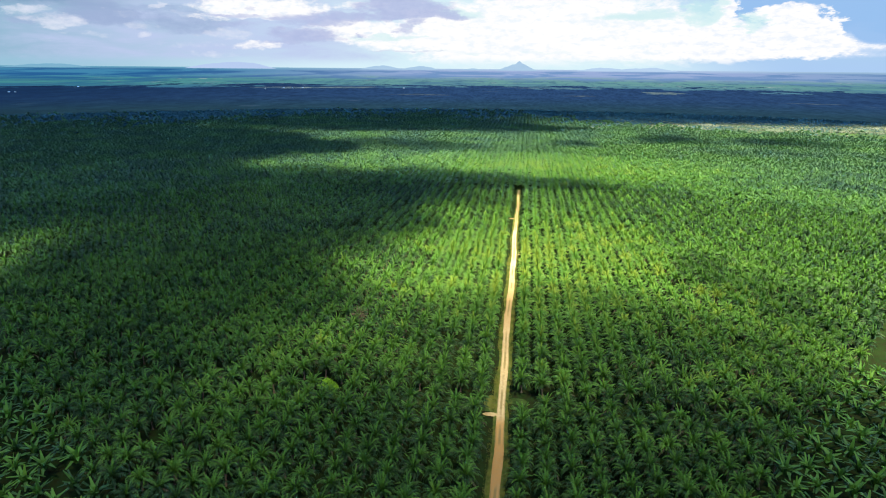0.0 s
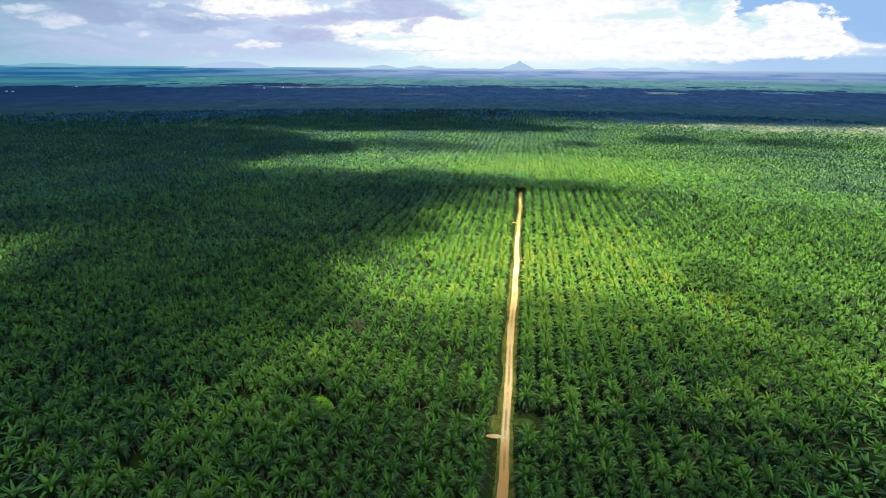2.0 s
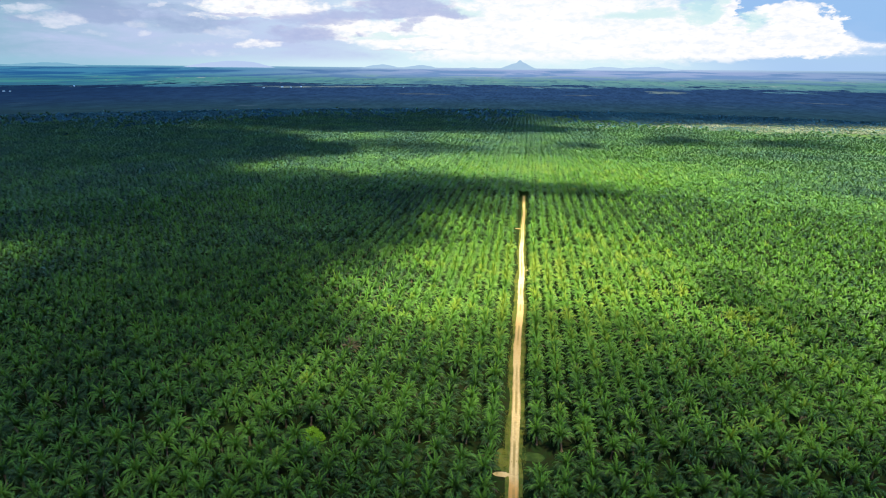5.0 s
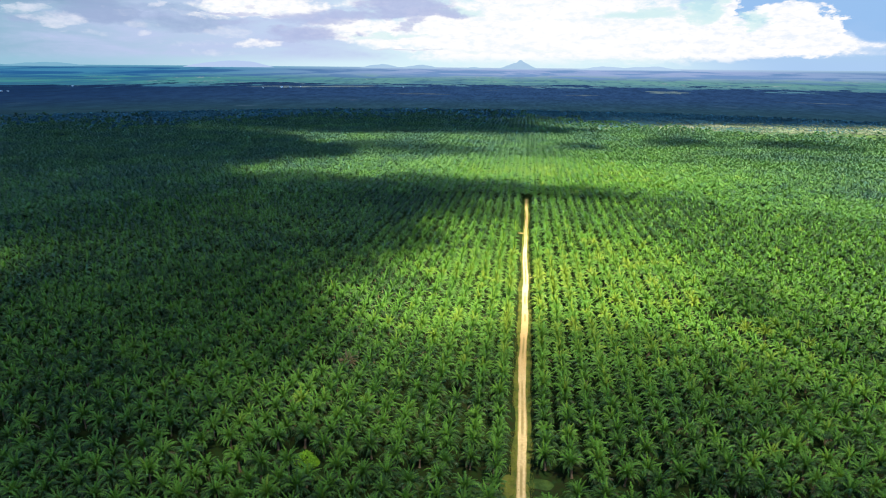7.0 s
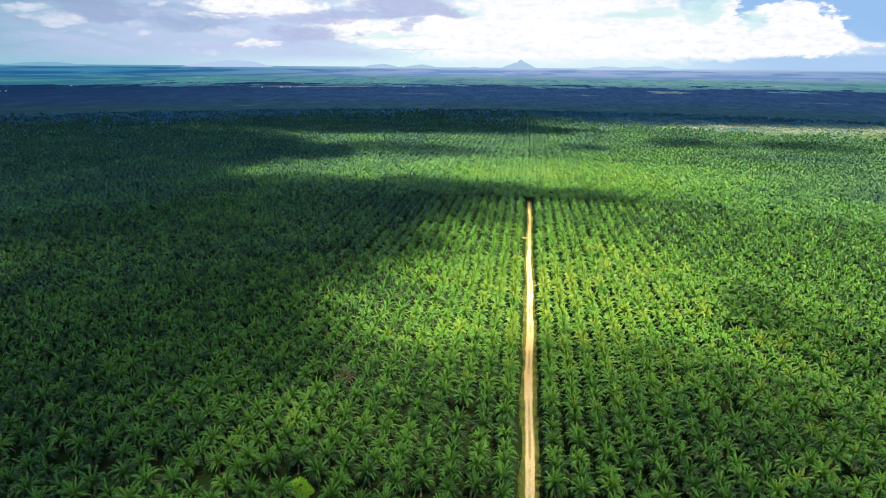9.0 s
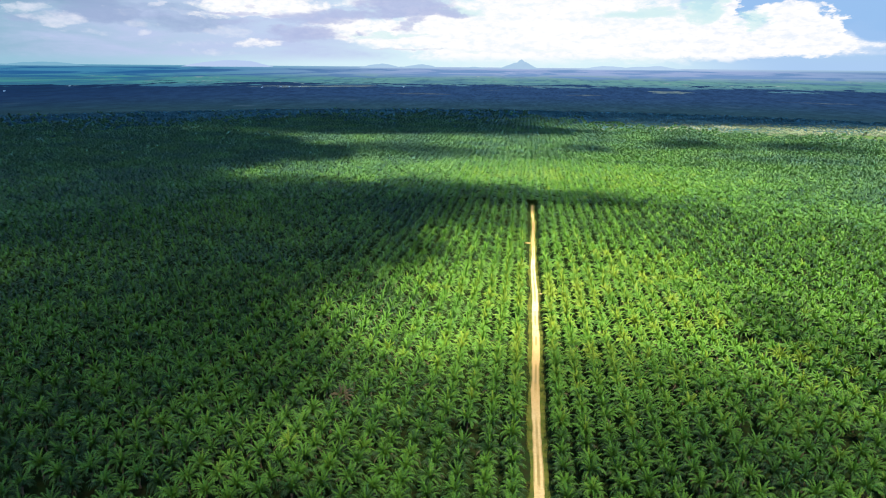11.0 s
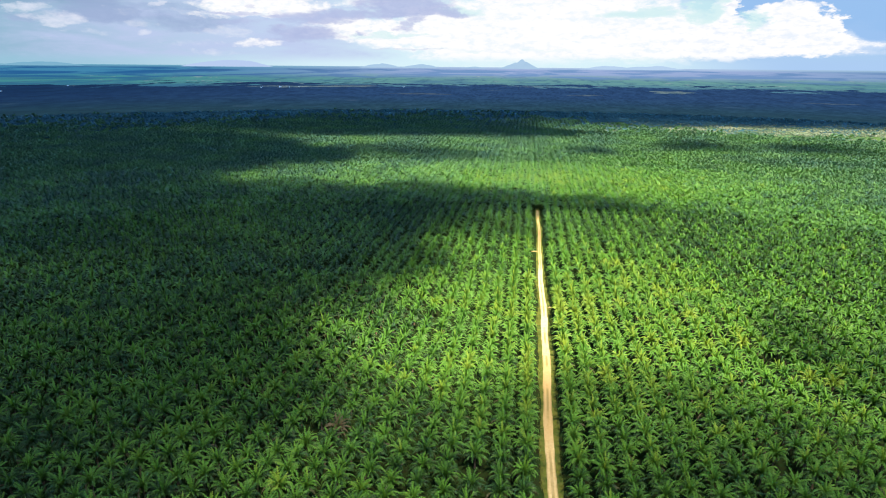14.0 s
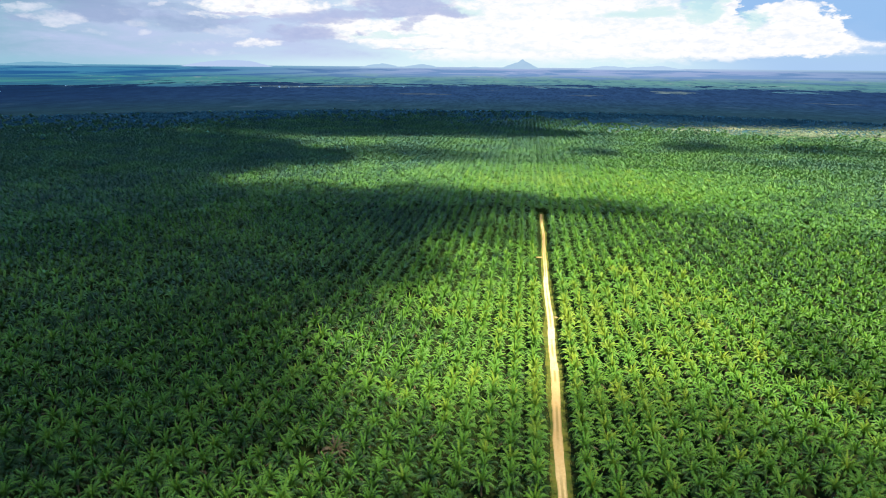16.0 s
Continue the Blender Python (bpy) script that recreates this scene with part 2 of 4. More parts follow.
def sand_colour(n, where):
    across = n.add("ShaderNodeAttribute", dict(attribute_name="across")).outputs["Fac"]
    rut = n.ramp(n.math("ABSOLUTE", n.math("SUBTRACT", n.math("ABSOLUTE", across), 0.48)), 0.34, 0.12)
    along = n.add("ShaderNodeSeparateXYZ", None, Vector=where).outputs[1]
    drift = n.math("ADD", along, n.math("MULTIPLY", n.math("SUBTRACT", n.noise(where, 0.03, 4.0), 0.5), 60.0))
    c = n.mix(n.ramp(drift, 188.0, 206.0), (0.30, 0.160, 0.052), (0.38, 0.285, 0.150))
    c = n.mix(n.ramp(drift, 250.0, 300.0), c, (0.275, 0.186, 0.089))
    pale_stretch = n.math("MULTIPLY", n.ramp(drift, 330.0, 390.0), n.ramp(drift, 520.0, 460.0))       # the sand is paler along this stretch
    c = n.mix(pale_stretch, c, (0.415, 0.34, 0.21))
    c = n.mix(n.ramp(n.noise(where, 0.9, 5.0), 0.3, 0.7, 0.0, 0.5), c, (0.24, 0.16, 0.07))
    middle = n.math("MULTIPLY", n.math("SUBTRACT", 1.0, rut), n.ramp(n.noise(where, 0.05, 4.0), 0.40, 0.56))
    return n.mix(n.math("MULTIPLY", middle, 0.85), c, (0.15, 0.115, 0.045))


def verge_colour(n, where):
    c = n.mix(n.ramp(n.noise(where, 0.16, 5.0, 0.65), 0.38, 0.62), (0.082, 0.088, 0.017), (0.038, 0.058, 0.012))
    return n.mix(n.ramp(n.noise(where, 0.8, 5.0), 0.4, 0.75, 0.0, 0.6), c, (0.085, 0.070, 0.026))


FROND = frond_material()
THIN_CLOUD, VEIL = cloud_material("thin_cloud", 0.79), cloud_material("veil_cloud", 0.52)
MID_VEIL = cloud_material("patchy_cloud", 0.68)
DEEP_CLOUD = cloud_material("deep_cloud", 0.94, (0.32, 0.54, 0.84, 1))
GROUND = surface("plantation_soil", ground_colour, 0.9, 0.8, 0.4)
SAND = surface("sandy_track", sand_colour, 0.9, 1.5, 0.08)
VERGE = surface("verge_grass", verge_colour, 0.9, 2.0, 0.25)
LANE_GRASS = surface("lane_grass", lambda n, w: n.mix(n.ramp(n.noise(w, 0.3, 5.0), 0.35, 0.65), (0.016, 0.030, 0.009), (0.034, 0.058, 0.014)), 0.9, 2.0, 0.3)
BUSH = surface("lime_leaf", lambda n, w: n.mix(n.noise(w, 0.8, 3.0), (0.13, 0.30, 0.02), (0.20, 0.36, 0.03)), 0.6)
BARK = surface("palm_trunk", lambda n, w: n.mix(n.ramp(n.noise(w, 3.0, 4.0), 0.3, 0.7), (0.06, 0.045, 0.03), (0.16, 0.12, 0.08)), 0.95, 4.0, 0.1)
# the far trees' base colour carries the blue of the haze
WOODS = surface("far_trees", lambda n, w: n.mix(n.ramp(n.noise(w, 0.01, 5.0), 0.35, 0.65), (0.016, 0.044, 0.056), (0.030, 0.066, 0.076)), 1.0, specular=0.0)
DRY = surface("dry_grass_field", lambda n, w: n.mix(n.ramp(n.noise(n.scaled(w, 0.02, 0.01, 1), 1.0, 5.0), 0.42, 0.62), (0.125, 0.138, 0.096), (0.036, 0.070, 0.038)), 0.9)
HOUSE_WALL = surface("white_plaster", lambda n, w: n.mix(n.noise(w, 0.4, 3.0), (0.80, 0.79, 0.76), (0.70, 0.69, 0.66)), 0.7)
HOUSE_ROOF = surface("metal_roofing", lambda n, w: n.mix(n.noise(w, 0.4, 3.0), (0.72, 0.72, 0.74), (0.55, 0.56, 0.58)), 0.45)


def hazy_glow_material(name, colour_of):
    """The far distance: it glows by itself, with haze and light painted into its colours."""
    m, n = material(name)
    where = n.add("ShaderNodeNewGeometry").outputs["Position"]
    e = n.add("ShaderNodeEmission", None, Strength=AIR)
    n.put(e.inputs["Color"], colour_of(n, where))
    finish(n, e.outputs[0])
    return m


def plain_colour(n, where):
    """Dark blue woods, then fields and woods in long strips; haze is painted in, bluer towards the horizon."""
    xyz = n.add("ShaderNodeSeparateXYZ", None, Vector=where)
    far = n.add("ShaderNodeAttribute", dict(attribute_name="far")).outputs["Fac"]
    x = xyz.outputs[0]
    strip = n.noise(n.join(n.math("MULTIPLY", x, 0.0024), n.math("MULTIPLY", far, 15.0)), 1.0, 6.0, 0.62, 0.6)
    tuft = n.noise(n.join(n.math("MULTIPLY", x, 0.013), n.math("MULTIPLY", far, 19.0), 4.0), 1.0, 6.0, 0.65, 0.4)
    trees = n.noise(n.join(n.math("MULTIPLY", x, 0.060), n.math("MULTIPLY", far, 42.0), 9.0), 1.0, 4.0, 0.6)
    # left and right ends painted darker, like the lens's falloff
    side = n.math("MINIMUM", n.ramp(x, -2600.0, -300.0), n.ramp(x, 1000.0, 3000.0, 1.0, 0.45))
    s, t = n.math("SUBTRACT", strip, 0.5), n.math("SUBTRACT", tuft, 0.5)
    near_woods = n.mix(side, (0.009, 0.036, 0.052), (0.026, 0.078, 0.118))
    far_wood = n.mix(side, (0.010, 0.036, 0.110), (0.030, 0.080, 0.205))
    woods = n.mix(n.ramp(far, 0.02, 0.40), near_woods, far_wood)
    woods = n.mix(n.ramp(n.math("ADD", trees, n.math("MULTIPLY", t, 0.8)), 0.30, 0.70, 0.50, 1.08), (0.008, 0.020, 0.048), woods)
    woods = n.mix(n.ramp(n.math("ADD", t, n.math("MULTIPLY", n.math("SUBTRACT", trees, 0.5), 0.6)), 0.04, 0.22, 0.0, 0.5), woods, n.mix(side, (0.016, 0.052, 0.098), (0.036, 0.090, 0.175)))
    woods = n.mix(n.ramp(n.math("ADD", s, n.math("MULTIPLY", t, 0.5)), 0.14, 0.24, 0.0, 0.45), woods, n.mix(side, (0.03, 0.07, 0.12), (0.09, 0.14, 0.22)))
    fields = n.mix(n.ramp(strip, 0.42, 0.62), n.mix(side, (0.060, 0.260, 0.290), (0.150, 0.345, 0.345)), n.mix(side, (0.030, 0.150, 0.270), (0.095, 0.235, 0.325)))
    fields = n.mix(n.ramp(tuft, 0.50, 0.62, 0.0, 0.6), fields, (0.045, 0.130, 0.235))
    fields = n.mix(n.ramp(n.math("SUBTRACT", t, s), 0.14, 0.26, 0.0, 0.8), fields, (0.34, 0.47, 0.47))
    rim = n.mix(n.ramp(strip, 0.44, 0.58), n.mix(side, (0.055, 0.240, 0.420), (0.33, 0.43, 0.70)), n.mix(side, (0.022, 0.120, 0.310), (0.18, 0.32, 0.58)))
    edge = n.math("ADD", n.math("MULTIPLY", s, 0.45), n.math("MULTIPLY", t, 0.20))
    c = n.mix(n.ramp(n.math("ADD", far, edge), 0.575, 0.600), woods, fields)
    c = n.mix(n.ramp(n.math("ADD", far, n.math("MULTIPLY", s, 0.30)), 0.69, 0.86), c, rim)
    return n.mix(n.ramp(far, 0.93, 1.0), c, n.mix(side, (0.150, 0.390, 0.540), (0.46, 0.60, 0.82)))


PLAIN = hazy_glow_material("distant_plain", plain_colour)
# the hills glow, each in a haze colour painted straight in
HILL = hazy_glow_material("haze_blue_hill", lambda n, w: n.mix(n.noise(n.scaled(w, 0.01, 0.01, 0.03), 1.0, 4.0), (0.38, 0.57, 0.78), (0.46, 0.64, 0.83)))
PALE_HILL = hazy_glow_material("hazy_hill", lambda n, w: n.mix(n.noise(n.scaled(w, 0.01, 0.01, 0.03), 1.0, 4.0), (0.47, 0.64, 0.87), (0.52, 0.68, 0.89)))
LILAC_HILL = hazy_glow_material("hazy_mountain", lambda n, w: n.mix(n.noise(n.scaled(w, 0.01, 0.01, 0.03), 1.0, 4.0), (0.47, 0.60, 0.87), (0.50, 0.63, 0.89)))
BLUE_HILL = hazy_glow_material("haze_blue_ridge", lambda n, w: n.mix(n.noise(n.scaled(w, 0.01, 0.01, 0.03), 1.0, 4.0), (0.19, 0.43, 0.60), (0.23, 0.46, 0.63)))


# ---------------------------------------------------------------- mesh helpers
def mesh_of(name, verts, faces, mat, attributes=None, smooth=False):
    """A mesh from arrays: verts (n, 3), faces (m, 3 or 4)."""
    verts, faces = np.asarray(verts, np.float32), np.asarray(faces, np.int32)
    me = bpy.data.meshes.new(name)
    k = faces.shape[1]
    me.vertices.add(len(verts))
    me.vertices.foreach_set("co", verts.ravel())
    me.loops.add(faces.size)
    me.loops.foreach_set("vertex_index", faces.ravel())
    me.polygons.add(len(faces))
    me.polygons.foreach_set("loop_start", np.arange(0, faces.size, k, dtype=np.int32))
    if smooth:
        me.polygons.foreach_set("use_smooth", np.ones(len(faces), bool))
    for key, values in (attributes or {}).items():
        me.attributes.new(key, "FLOAT", "POINT").data.foreach_set("value", np.asarray(values, np.float32))
    me.materials.append(mat)
    me.update(calc_edges=True)
    return me


def part(name, me, parent, label=""):
    ob = new(name, me)
    ob.parent = parent
    return tagged(ob, label)


def fbm(x, y, seed=0.0, octaves=4):
    """Smooth noise on arrays, about -1 to 1."""
    total, size, weight = np.zeros_like(x), 1.0, 0.5
    r = np.random.RandomState(int(seed) + 11)
    for _ in range(octaves):
        for _ in range(3):
            a, ph = r.uniform(0, 2 * np.pi), r.uniform(0, 2 * np.pi, 2)
            total += weight / 1.7 * np.sin(size * (x * np.cos(a) + y * np.sin(a)) + ph[0] + 0.8 * np.sin(size * 0.7 * (y * np.cos(a) - x * np.sin(a)) + ph[1]))
        size, weight = size * 2.03, weight * 0.55
    return total


# ---------------------------------------------------------------- ground
CENTRE = (-11.0, 53.0)
FAR = 1900.0
HORIZON = EYE_HEIGHT - 6.0         # the edge of the plain dips a little under the eye


def ground_sheet():
    radii = np.concatenate([[1.0], np.geomspace(20, FAR, 60)])
    turns = np.linspace(0, 2 * np.pi, 181)[:-1]
    r, a = np.meshgrid(radii, turns, indexing="ij")
    v = np.stack([CENTRE[0] + r * np.sin(a), CENTRE[1] + r * np.cos(a), np.zeros_like(r)], -1).reshape(-1, 3)
    i, j = np.meshgrid(np.arange(len(radii) - 1), np.arange(180), indexing="ij")
    k = (j + 1) % 180
    f = np.stack([i * 180 + j, (i + 1) * 180 + j, (i + 1) * 180 + k, i * 180 + k], -1).reshape(-1, 4)[:, ::-1]
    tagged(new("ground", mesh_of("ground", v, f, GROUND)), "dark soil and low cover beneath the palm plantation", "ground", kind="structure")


def far_point(azimuth, real):
    """The place of land that lies that far off, azimuth in degrees right of the view; beyond FAR it is on the backdrop."""
    r = real if real < FAR else FAR + (4850 - FAR) * (1 - FAR / real)
    a = radians(azimuth - HEADING)
    return Vector((CENTRE[0] + r * math.sin(a), CENTRE[1] + r * math.cos(a), HORIZON * (1 - r / real) if real > FAR else 0.0))


def distant_plain():
    """Beyond FAR the plain goes on as a far backdrop that climbs slowly to the horizon."""
    real = FAR / np.linspace(1.0, 0.0005, 120)
    radii = FAR + (4850 - FAR) * (1 - FAR / real)
    height = HORIZON * (1 - radii / real)
    turns = np.linspace(0, 2 * np.pi, 181)[:-1]
    r, a = np.meshgrid(radii, turns, indexing="ij")
    z = np.repeat(height[:, None], 180, 1)
    far = np.repeat((1 - FAR / real)[:, None], 180, 1)
    v = np.stack([CENTRE[0] + r * np.sin(a), CENTRE[1] + r * np.cos(a), z], -1).reshape(-1, 3)
    i, j = np.meshgrid(np.arange(len(radii) - 1), np.arange(180), indexing="ij")
    k = (j + 1) % 180
    f = np.stack([i * 180 + j, (i + 1) * 180 + j, (i + 1) * 180 + k, i * 180 + k], -1).reshape(-1, 4)[:, ::-1]
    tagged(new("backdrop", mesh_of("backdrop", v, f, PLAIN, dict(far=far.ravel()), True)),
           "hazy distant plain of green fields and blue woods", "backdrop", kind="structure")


def hill(azimuth, width, height, mat, peak, seed, label):
    """A far hill: azimuth in degrees right of the view, width and height in metres at 4.8 km."""
    dist, r = 4780.0, np.random.RandomState(seed)
    s, q = np.meshgrid(np.linspace(-1, 1, 41), np.linspace(-1, 1, 9), indexing="ij")
    shape = np.clip(1 - np.abs(s - 0.12 * peak * (1 - np.abs(s))), 0, 1)
    shape = shape ** peak if peak > 1 else np.sin(shape * np.pi / 2)
    z = height * shape * (1 - q * q) * (1 + 0.16 * fbm(s * 9, q * 3, seed)) - 6
    a = radians(azimuth - HEADING)
    x, y = s * width / 2, dist + q * 40
    v = np.stack([CENTRE[0] + x * math.cos(a) + y * math.sin(a), CENTRE[1] - x * math.sin(a) + y * math.cos(a), z + HORIZON - 3], -1).reshape(-1, 3)
    i, j = np.meshgrid(np.arange(40), np.arange(8), indexing="ij")
    f = np.stack([i * 9 + j, (i + 1) * 9 + j, (i + 1) * 9 + j + 1, i * 9 + j + 1], -1).reshape(-1, 4)
    tagged(new("hill", mesh_of("hill", v, f, mat, None, True)), label, "hill", "hills on the horizon", "structure")


ground_sheet()
distant_plain()
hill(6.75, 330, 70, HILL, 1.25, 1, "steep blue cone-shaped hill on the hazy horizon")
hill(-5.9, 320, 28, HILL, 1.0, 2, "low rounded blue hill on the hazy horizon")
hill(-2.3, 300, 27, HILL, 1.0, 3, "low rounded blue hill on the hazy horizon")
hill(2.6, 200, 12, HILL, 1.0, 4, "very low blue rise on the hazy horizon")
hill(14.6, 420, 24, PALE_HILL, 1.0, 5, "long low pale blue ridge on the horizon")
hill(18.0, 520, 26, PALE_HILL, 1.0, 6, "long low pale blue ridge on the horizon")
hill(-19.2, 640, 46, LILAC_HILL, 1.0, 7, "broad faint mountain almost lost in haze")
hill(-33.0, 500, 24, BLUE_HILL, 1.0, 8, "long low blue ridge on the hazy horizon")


# ---------------------------------------------------------------- unseen clouds, added to shade the land where it lies dark
CLOUD_HEIGHT = 750.0


def cloud(shade, cell, seed, ragged, label, mat):
    """A flat-based cloud. shade: ellipses (x, y, rx, ry, weight) of the land that it shades; weight < 0 opens a gap."""
    box = [(x - 1.4 * rx, x + 1.4 * rx, y - 1.4 * ry, y + 1.4 * ry) for x, y, rx, ry, w in shade if w > 0]
    x0, x1, y0, y1 = (min(b[0] for b in box), max(b[1] for b in box), min(b[2] for b in box), max(b[3] for b in box))
    xs, ys = np.arange(x0, x1, cell), np.arange(y0, y1, cell)
    x, y = np.meshgrid(xs, ys, indexing="ij")
    d = np.full_like(x, -1.0)
    for ex, ey, rx, ry, w in shade:
        e = 1 - ((x - ex) / rx) ** 2 - ((y - ey) / ry) ** 2
        d = np.maximum(d, e * w) if w > 0 else d - np.clip(e + 0.4, 0, 1.2) * -w
    d = d + ragged * fbm(x / (cell * 5), y / (cell * 5), seed, 4)
    inside = d > 0
    keep = inside[:-1, :-1] & inside[1:, :-1] & inside[1:, 1:] & inside[:-1, 1:]
    lift = CLOUD_HEIGHT / TO_SUN.z
    px, py = x + TO_SUN.x * lift, y + TO_SUN.y * lift
    thick = np.sqrt(np.clip(d, 0, None)) * 140 * (1 + 0.25 * fbm(x / (cell * 3), y / (cell * 3), seed + 5, 4))
    bottom = np.stack([px, py, np.full_like(px, CLOUD_HEIGHT) - np.clip(d, 0, 1) * 8], -1).reshape(-1, 3)
    top = np.stack([px, py, CLOUD_HEIGHT + 4 + thick], -1).reshape(-1, 3)
    m = len(ys)
    i, j = np.nonzero(keep)
    quad = np.stack([i * m + j, (i + 1) * m + j, (i + 1) * m + j + 1, i * m + j + 1], -1)
    n = len(bottom)
    faces = [quad[:, ::-1], quad + n]
    edges = np.concatenate([quad[:, [k, (k + 1) % 4]] for k in range(4)])
    codes = np.sort(edges, 1) @ np.array([n, 1])
    _, first, count = np.unique(codes, return_index=True, return_counts=True)
    rim = edges[first[count == 1]]
    faces.append(np.stack([rim[:, 0], rim[:, 1], rim[:, 1] + n, rim[:, 0] + n], -1))
    faces = np.concatenate(faces)
    used, index = np.unique(faces, return_inverse=True)
    v = np.concatenate([bottom, top])[used]
    tagged(new("cloud", mesh_of("cloud", v, index.reshape(-1, 4), mat, dict(depth=np.concatenate([d.ravel()] * 2)[used]), True)), label, "cloud", "clouds over the plantation", "structure")


cloud([(-578, 851, 303, 306, 1.5), (-621, 978, 281, 225, 1.5), (-357, 901, 120, 112, 1.2), (-465, 584, 204, 231, 1.5), (-949, 1124, 286, 475, 1.6), (-947, 1144, 266, 209, 1.4)], 11, 1, 0.3, "broad deep low cumulus cloud shading the palms", DEEP_CLOUD)
cloud([(-254, 562, 196, 161, 1.3), (-235, 407, 151, 124, 1.3), (-201, 298, 125, 92, 1.4), (-193, 243, 95, 91, 1.4), (-293, 605, 107, 99, 1.2), (-124, 476, 74, 65, 1.2), (-425, 463, 164, 153, 1.3)], 11, 11, 0.3, "broad thin low cumulus cloud shading the palms", THIN_CLOUD)
cloud([(-31, 652, 114, 36, 1.1), (-90, 657, 86, 63, 1.1), (68, 649, 56, 24, 0.8)], 6, 7, 0.25, "long ragged low cumulus cloud", THIN_CLOUD)
cloud([(-155, 592, 119, 79, 1.1)], 8, 14, 0.3, "ragged low cumulus cloud", VEIL)
cloud([(-63, 570, 79, 51, 0.9), (-184, 962, 171, 69, 1.0)], 8, 12, 0.3, "small ragged low cumulus cloud", VEIL)
cloud([(290, 1118, 92, 65, 0.9), (102, 1022, 49, 41, 0.8), (459, 1116, 114, 79, 0.8)], 9, 13, 0.35, "small ragged low cumulus cloud", MID_VEIL)
# thin veils, added out of view to dim the nearer palms partly
cloud([(69, 242, 98, 54, 1.2)], 9, 2, 0.35, "torn veil of thin low cloud", VEIL)
cloud([(147, 320, 26, 67, 1.0)], 9, 18, 0.35, "torn veil of thin low cloud", VEIL)
cloud([(-59, 240, 73, 57, 1.1)], 9, 17, 0.35, "torn veil of thin low cloud", VEIL)
cloud([(0, 90, 480, 112, 1.2), (120, 145, 180, 55, 1.1), (-120, 145, 150, 58, 1.1)], 9, 15, 0.3, "broad thin low cumulus cloud shading the nearest palms", MID_VEIL)
cloud([(-200, 2500, 3300, 1180, 1.6), (-1400, 1500, 900, 480, 1.2), (900, 2300, 2200, 800, 1.2), (-420, 1420, 640, 280, 1.3), (-60, 1290, 220, 80, 1.0), (640, 1410, 620, 100, -0.8)],
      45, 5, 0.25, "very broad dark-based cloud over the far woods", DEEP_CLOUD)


# ---------------------------------------------------------------- road
def road_x(y):
    return -3.6 + 0.0048 * (y - 200) + 0.35 * np.sin(y / 31.0 + 2.0) + 0.2 * np.sin(y / 13.0 + 1.0)


def strip(name, y0, y1, half, z, mat, label, wobble, seed, kind="structure", category="road", step=2.0, crown=0.0):
    """A band of ground that follows the road."""
    y = np.arange(y0, y1 + step, step)
    half = half * (1 + 0.16 * np.exp(-((y - 350) / 70) ** 2)) * (1 - 0.34 * np.clip((y - 430) / 150, 0, 1))
    left = half * (1 + wobble * fbm(y / 9, y * 0, seed)) + wobble * 0.8 * fbm(y / 3, y * 0, seed + 1)
    right = half * (1 + wobble * fbm(y / 9, y * 0, seed + 2)) + wobble * 0.8 * fbm(y / 3, y * 0, seed + 3)
    u = np.linspace(-1, 1, 9)
    x = np.where(u[None] < 0, u[None] * left[:, None], u[None] * right[:, None]) + road_x(y)[:, None]
    rut = -crown * np.exp(-((np.abs(u) - 0.5) / 0.2) ** 2)
    zz = z + rut[None] + 0 * x - (np.abs(u)[None] > 0.99) * (z - 0.01)
    v = np.stack([x, np.repeat(y[:, None], 9, 1), zz], -1).reshape(-1, 3)
    i, j = np.meshgrid(np.arange(len(y) - 1), np.arange(8), indexing="ij")
    f = np.stack([i * 9 + j, i * 9 + j + 1, (i + 1) * 9 + j + 1, (i + 1) * 9 + j], -1).reshape(-1, 4)
    return tagged(new(name, mesh_of(name, v, f, mat, dict(across=np.repeat(u[None], len(y), 0).ravel()), True)), label, category, kind=kind)


strip("verge", -300, 660, 3.1, 0.05, VERGE, "yellow-green grass verge along the track", 0.3, 3, category="grass verge")
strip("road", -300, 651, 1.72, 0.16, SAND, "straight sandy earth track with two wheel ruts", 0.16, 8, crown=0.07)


def verge_tufts(count, seed):
    """Short grass and weeds in clumps along both edges of the track."""
    r = np.random.RandomState(seed)
    y = r.uniform(140, 470, count)
    thick = fbm(y / 6, y * 0, seed, 3) > -0.35
    y = y[thick]
    n = len(y)
    x = road_x(y) + r.choice([-1, 1], n) * (1.8 + 2.4 * r.rand(n) ** 0.8)
    a = r.uniform(0, 2 * np.pi, (n, 5))
    tall, wide = r.uniform(0.10, 0.34, (n, 1)), r.uniform(0.10, 0.22, (n, 1))
    base = np.stack([x, y, 0 * x + 0.04], -1)[:, None]
    side = np.stack([-np.sin(a) * wide, np.cos(a) * wide, 0 * a], -1)
    tip = base + np.stack([np.cos(a) * tall * 0.8, np.sin(a) * tall * 0.8, tall * r.uniform(0.7, 1.2, (n, 5))], -1)
    v = np.stack([base - side, base + side, tip], 2).reshape(-1, 3)
    tagged(new("verge_tufts", mesh_of("verge_tufts", v, np.arange(len(v)).reshape(-1, 3), VERGE)), "clumps of yellow-green grass and weeds beside the sandy track", "grass", kind="stuff")


verge_tufts(4200, 61)


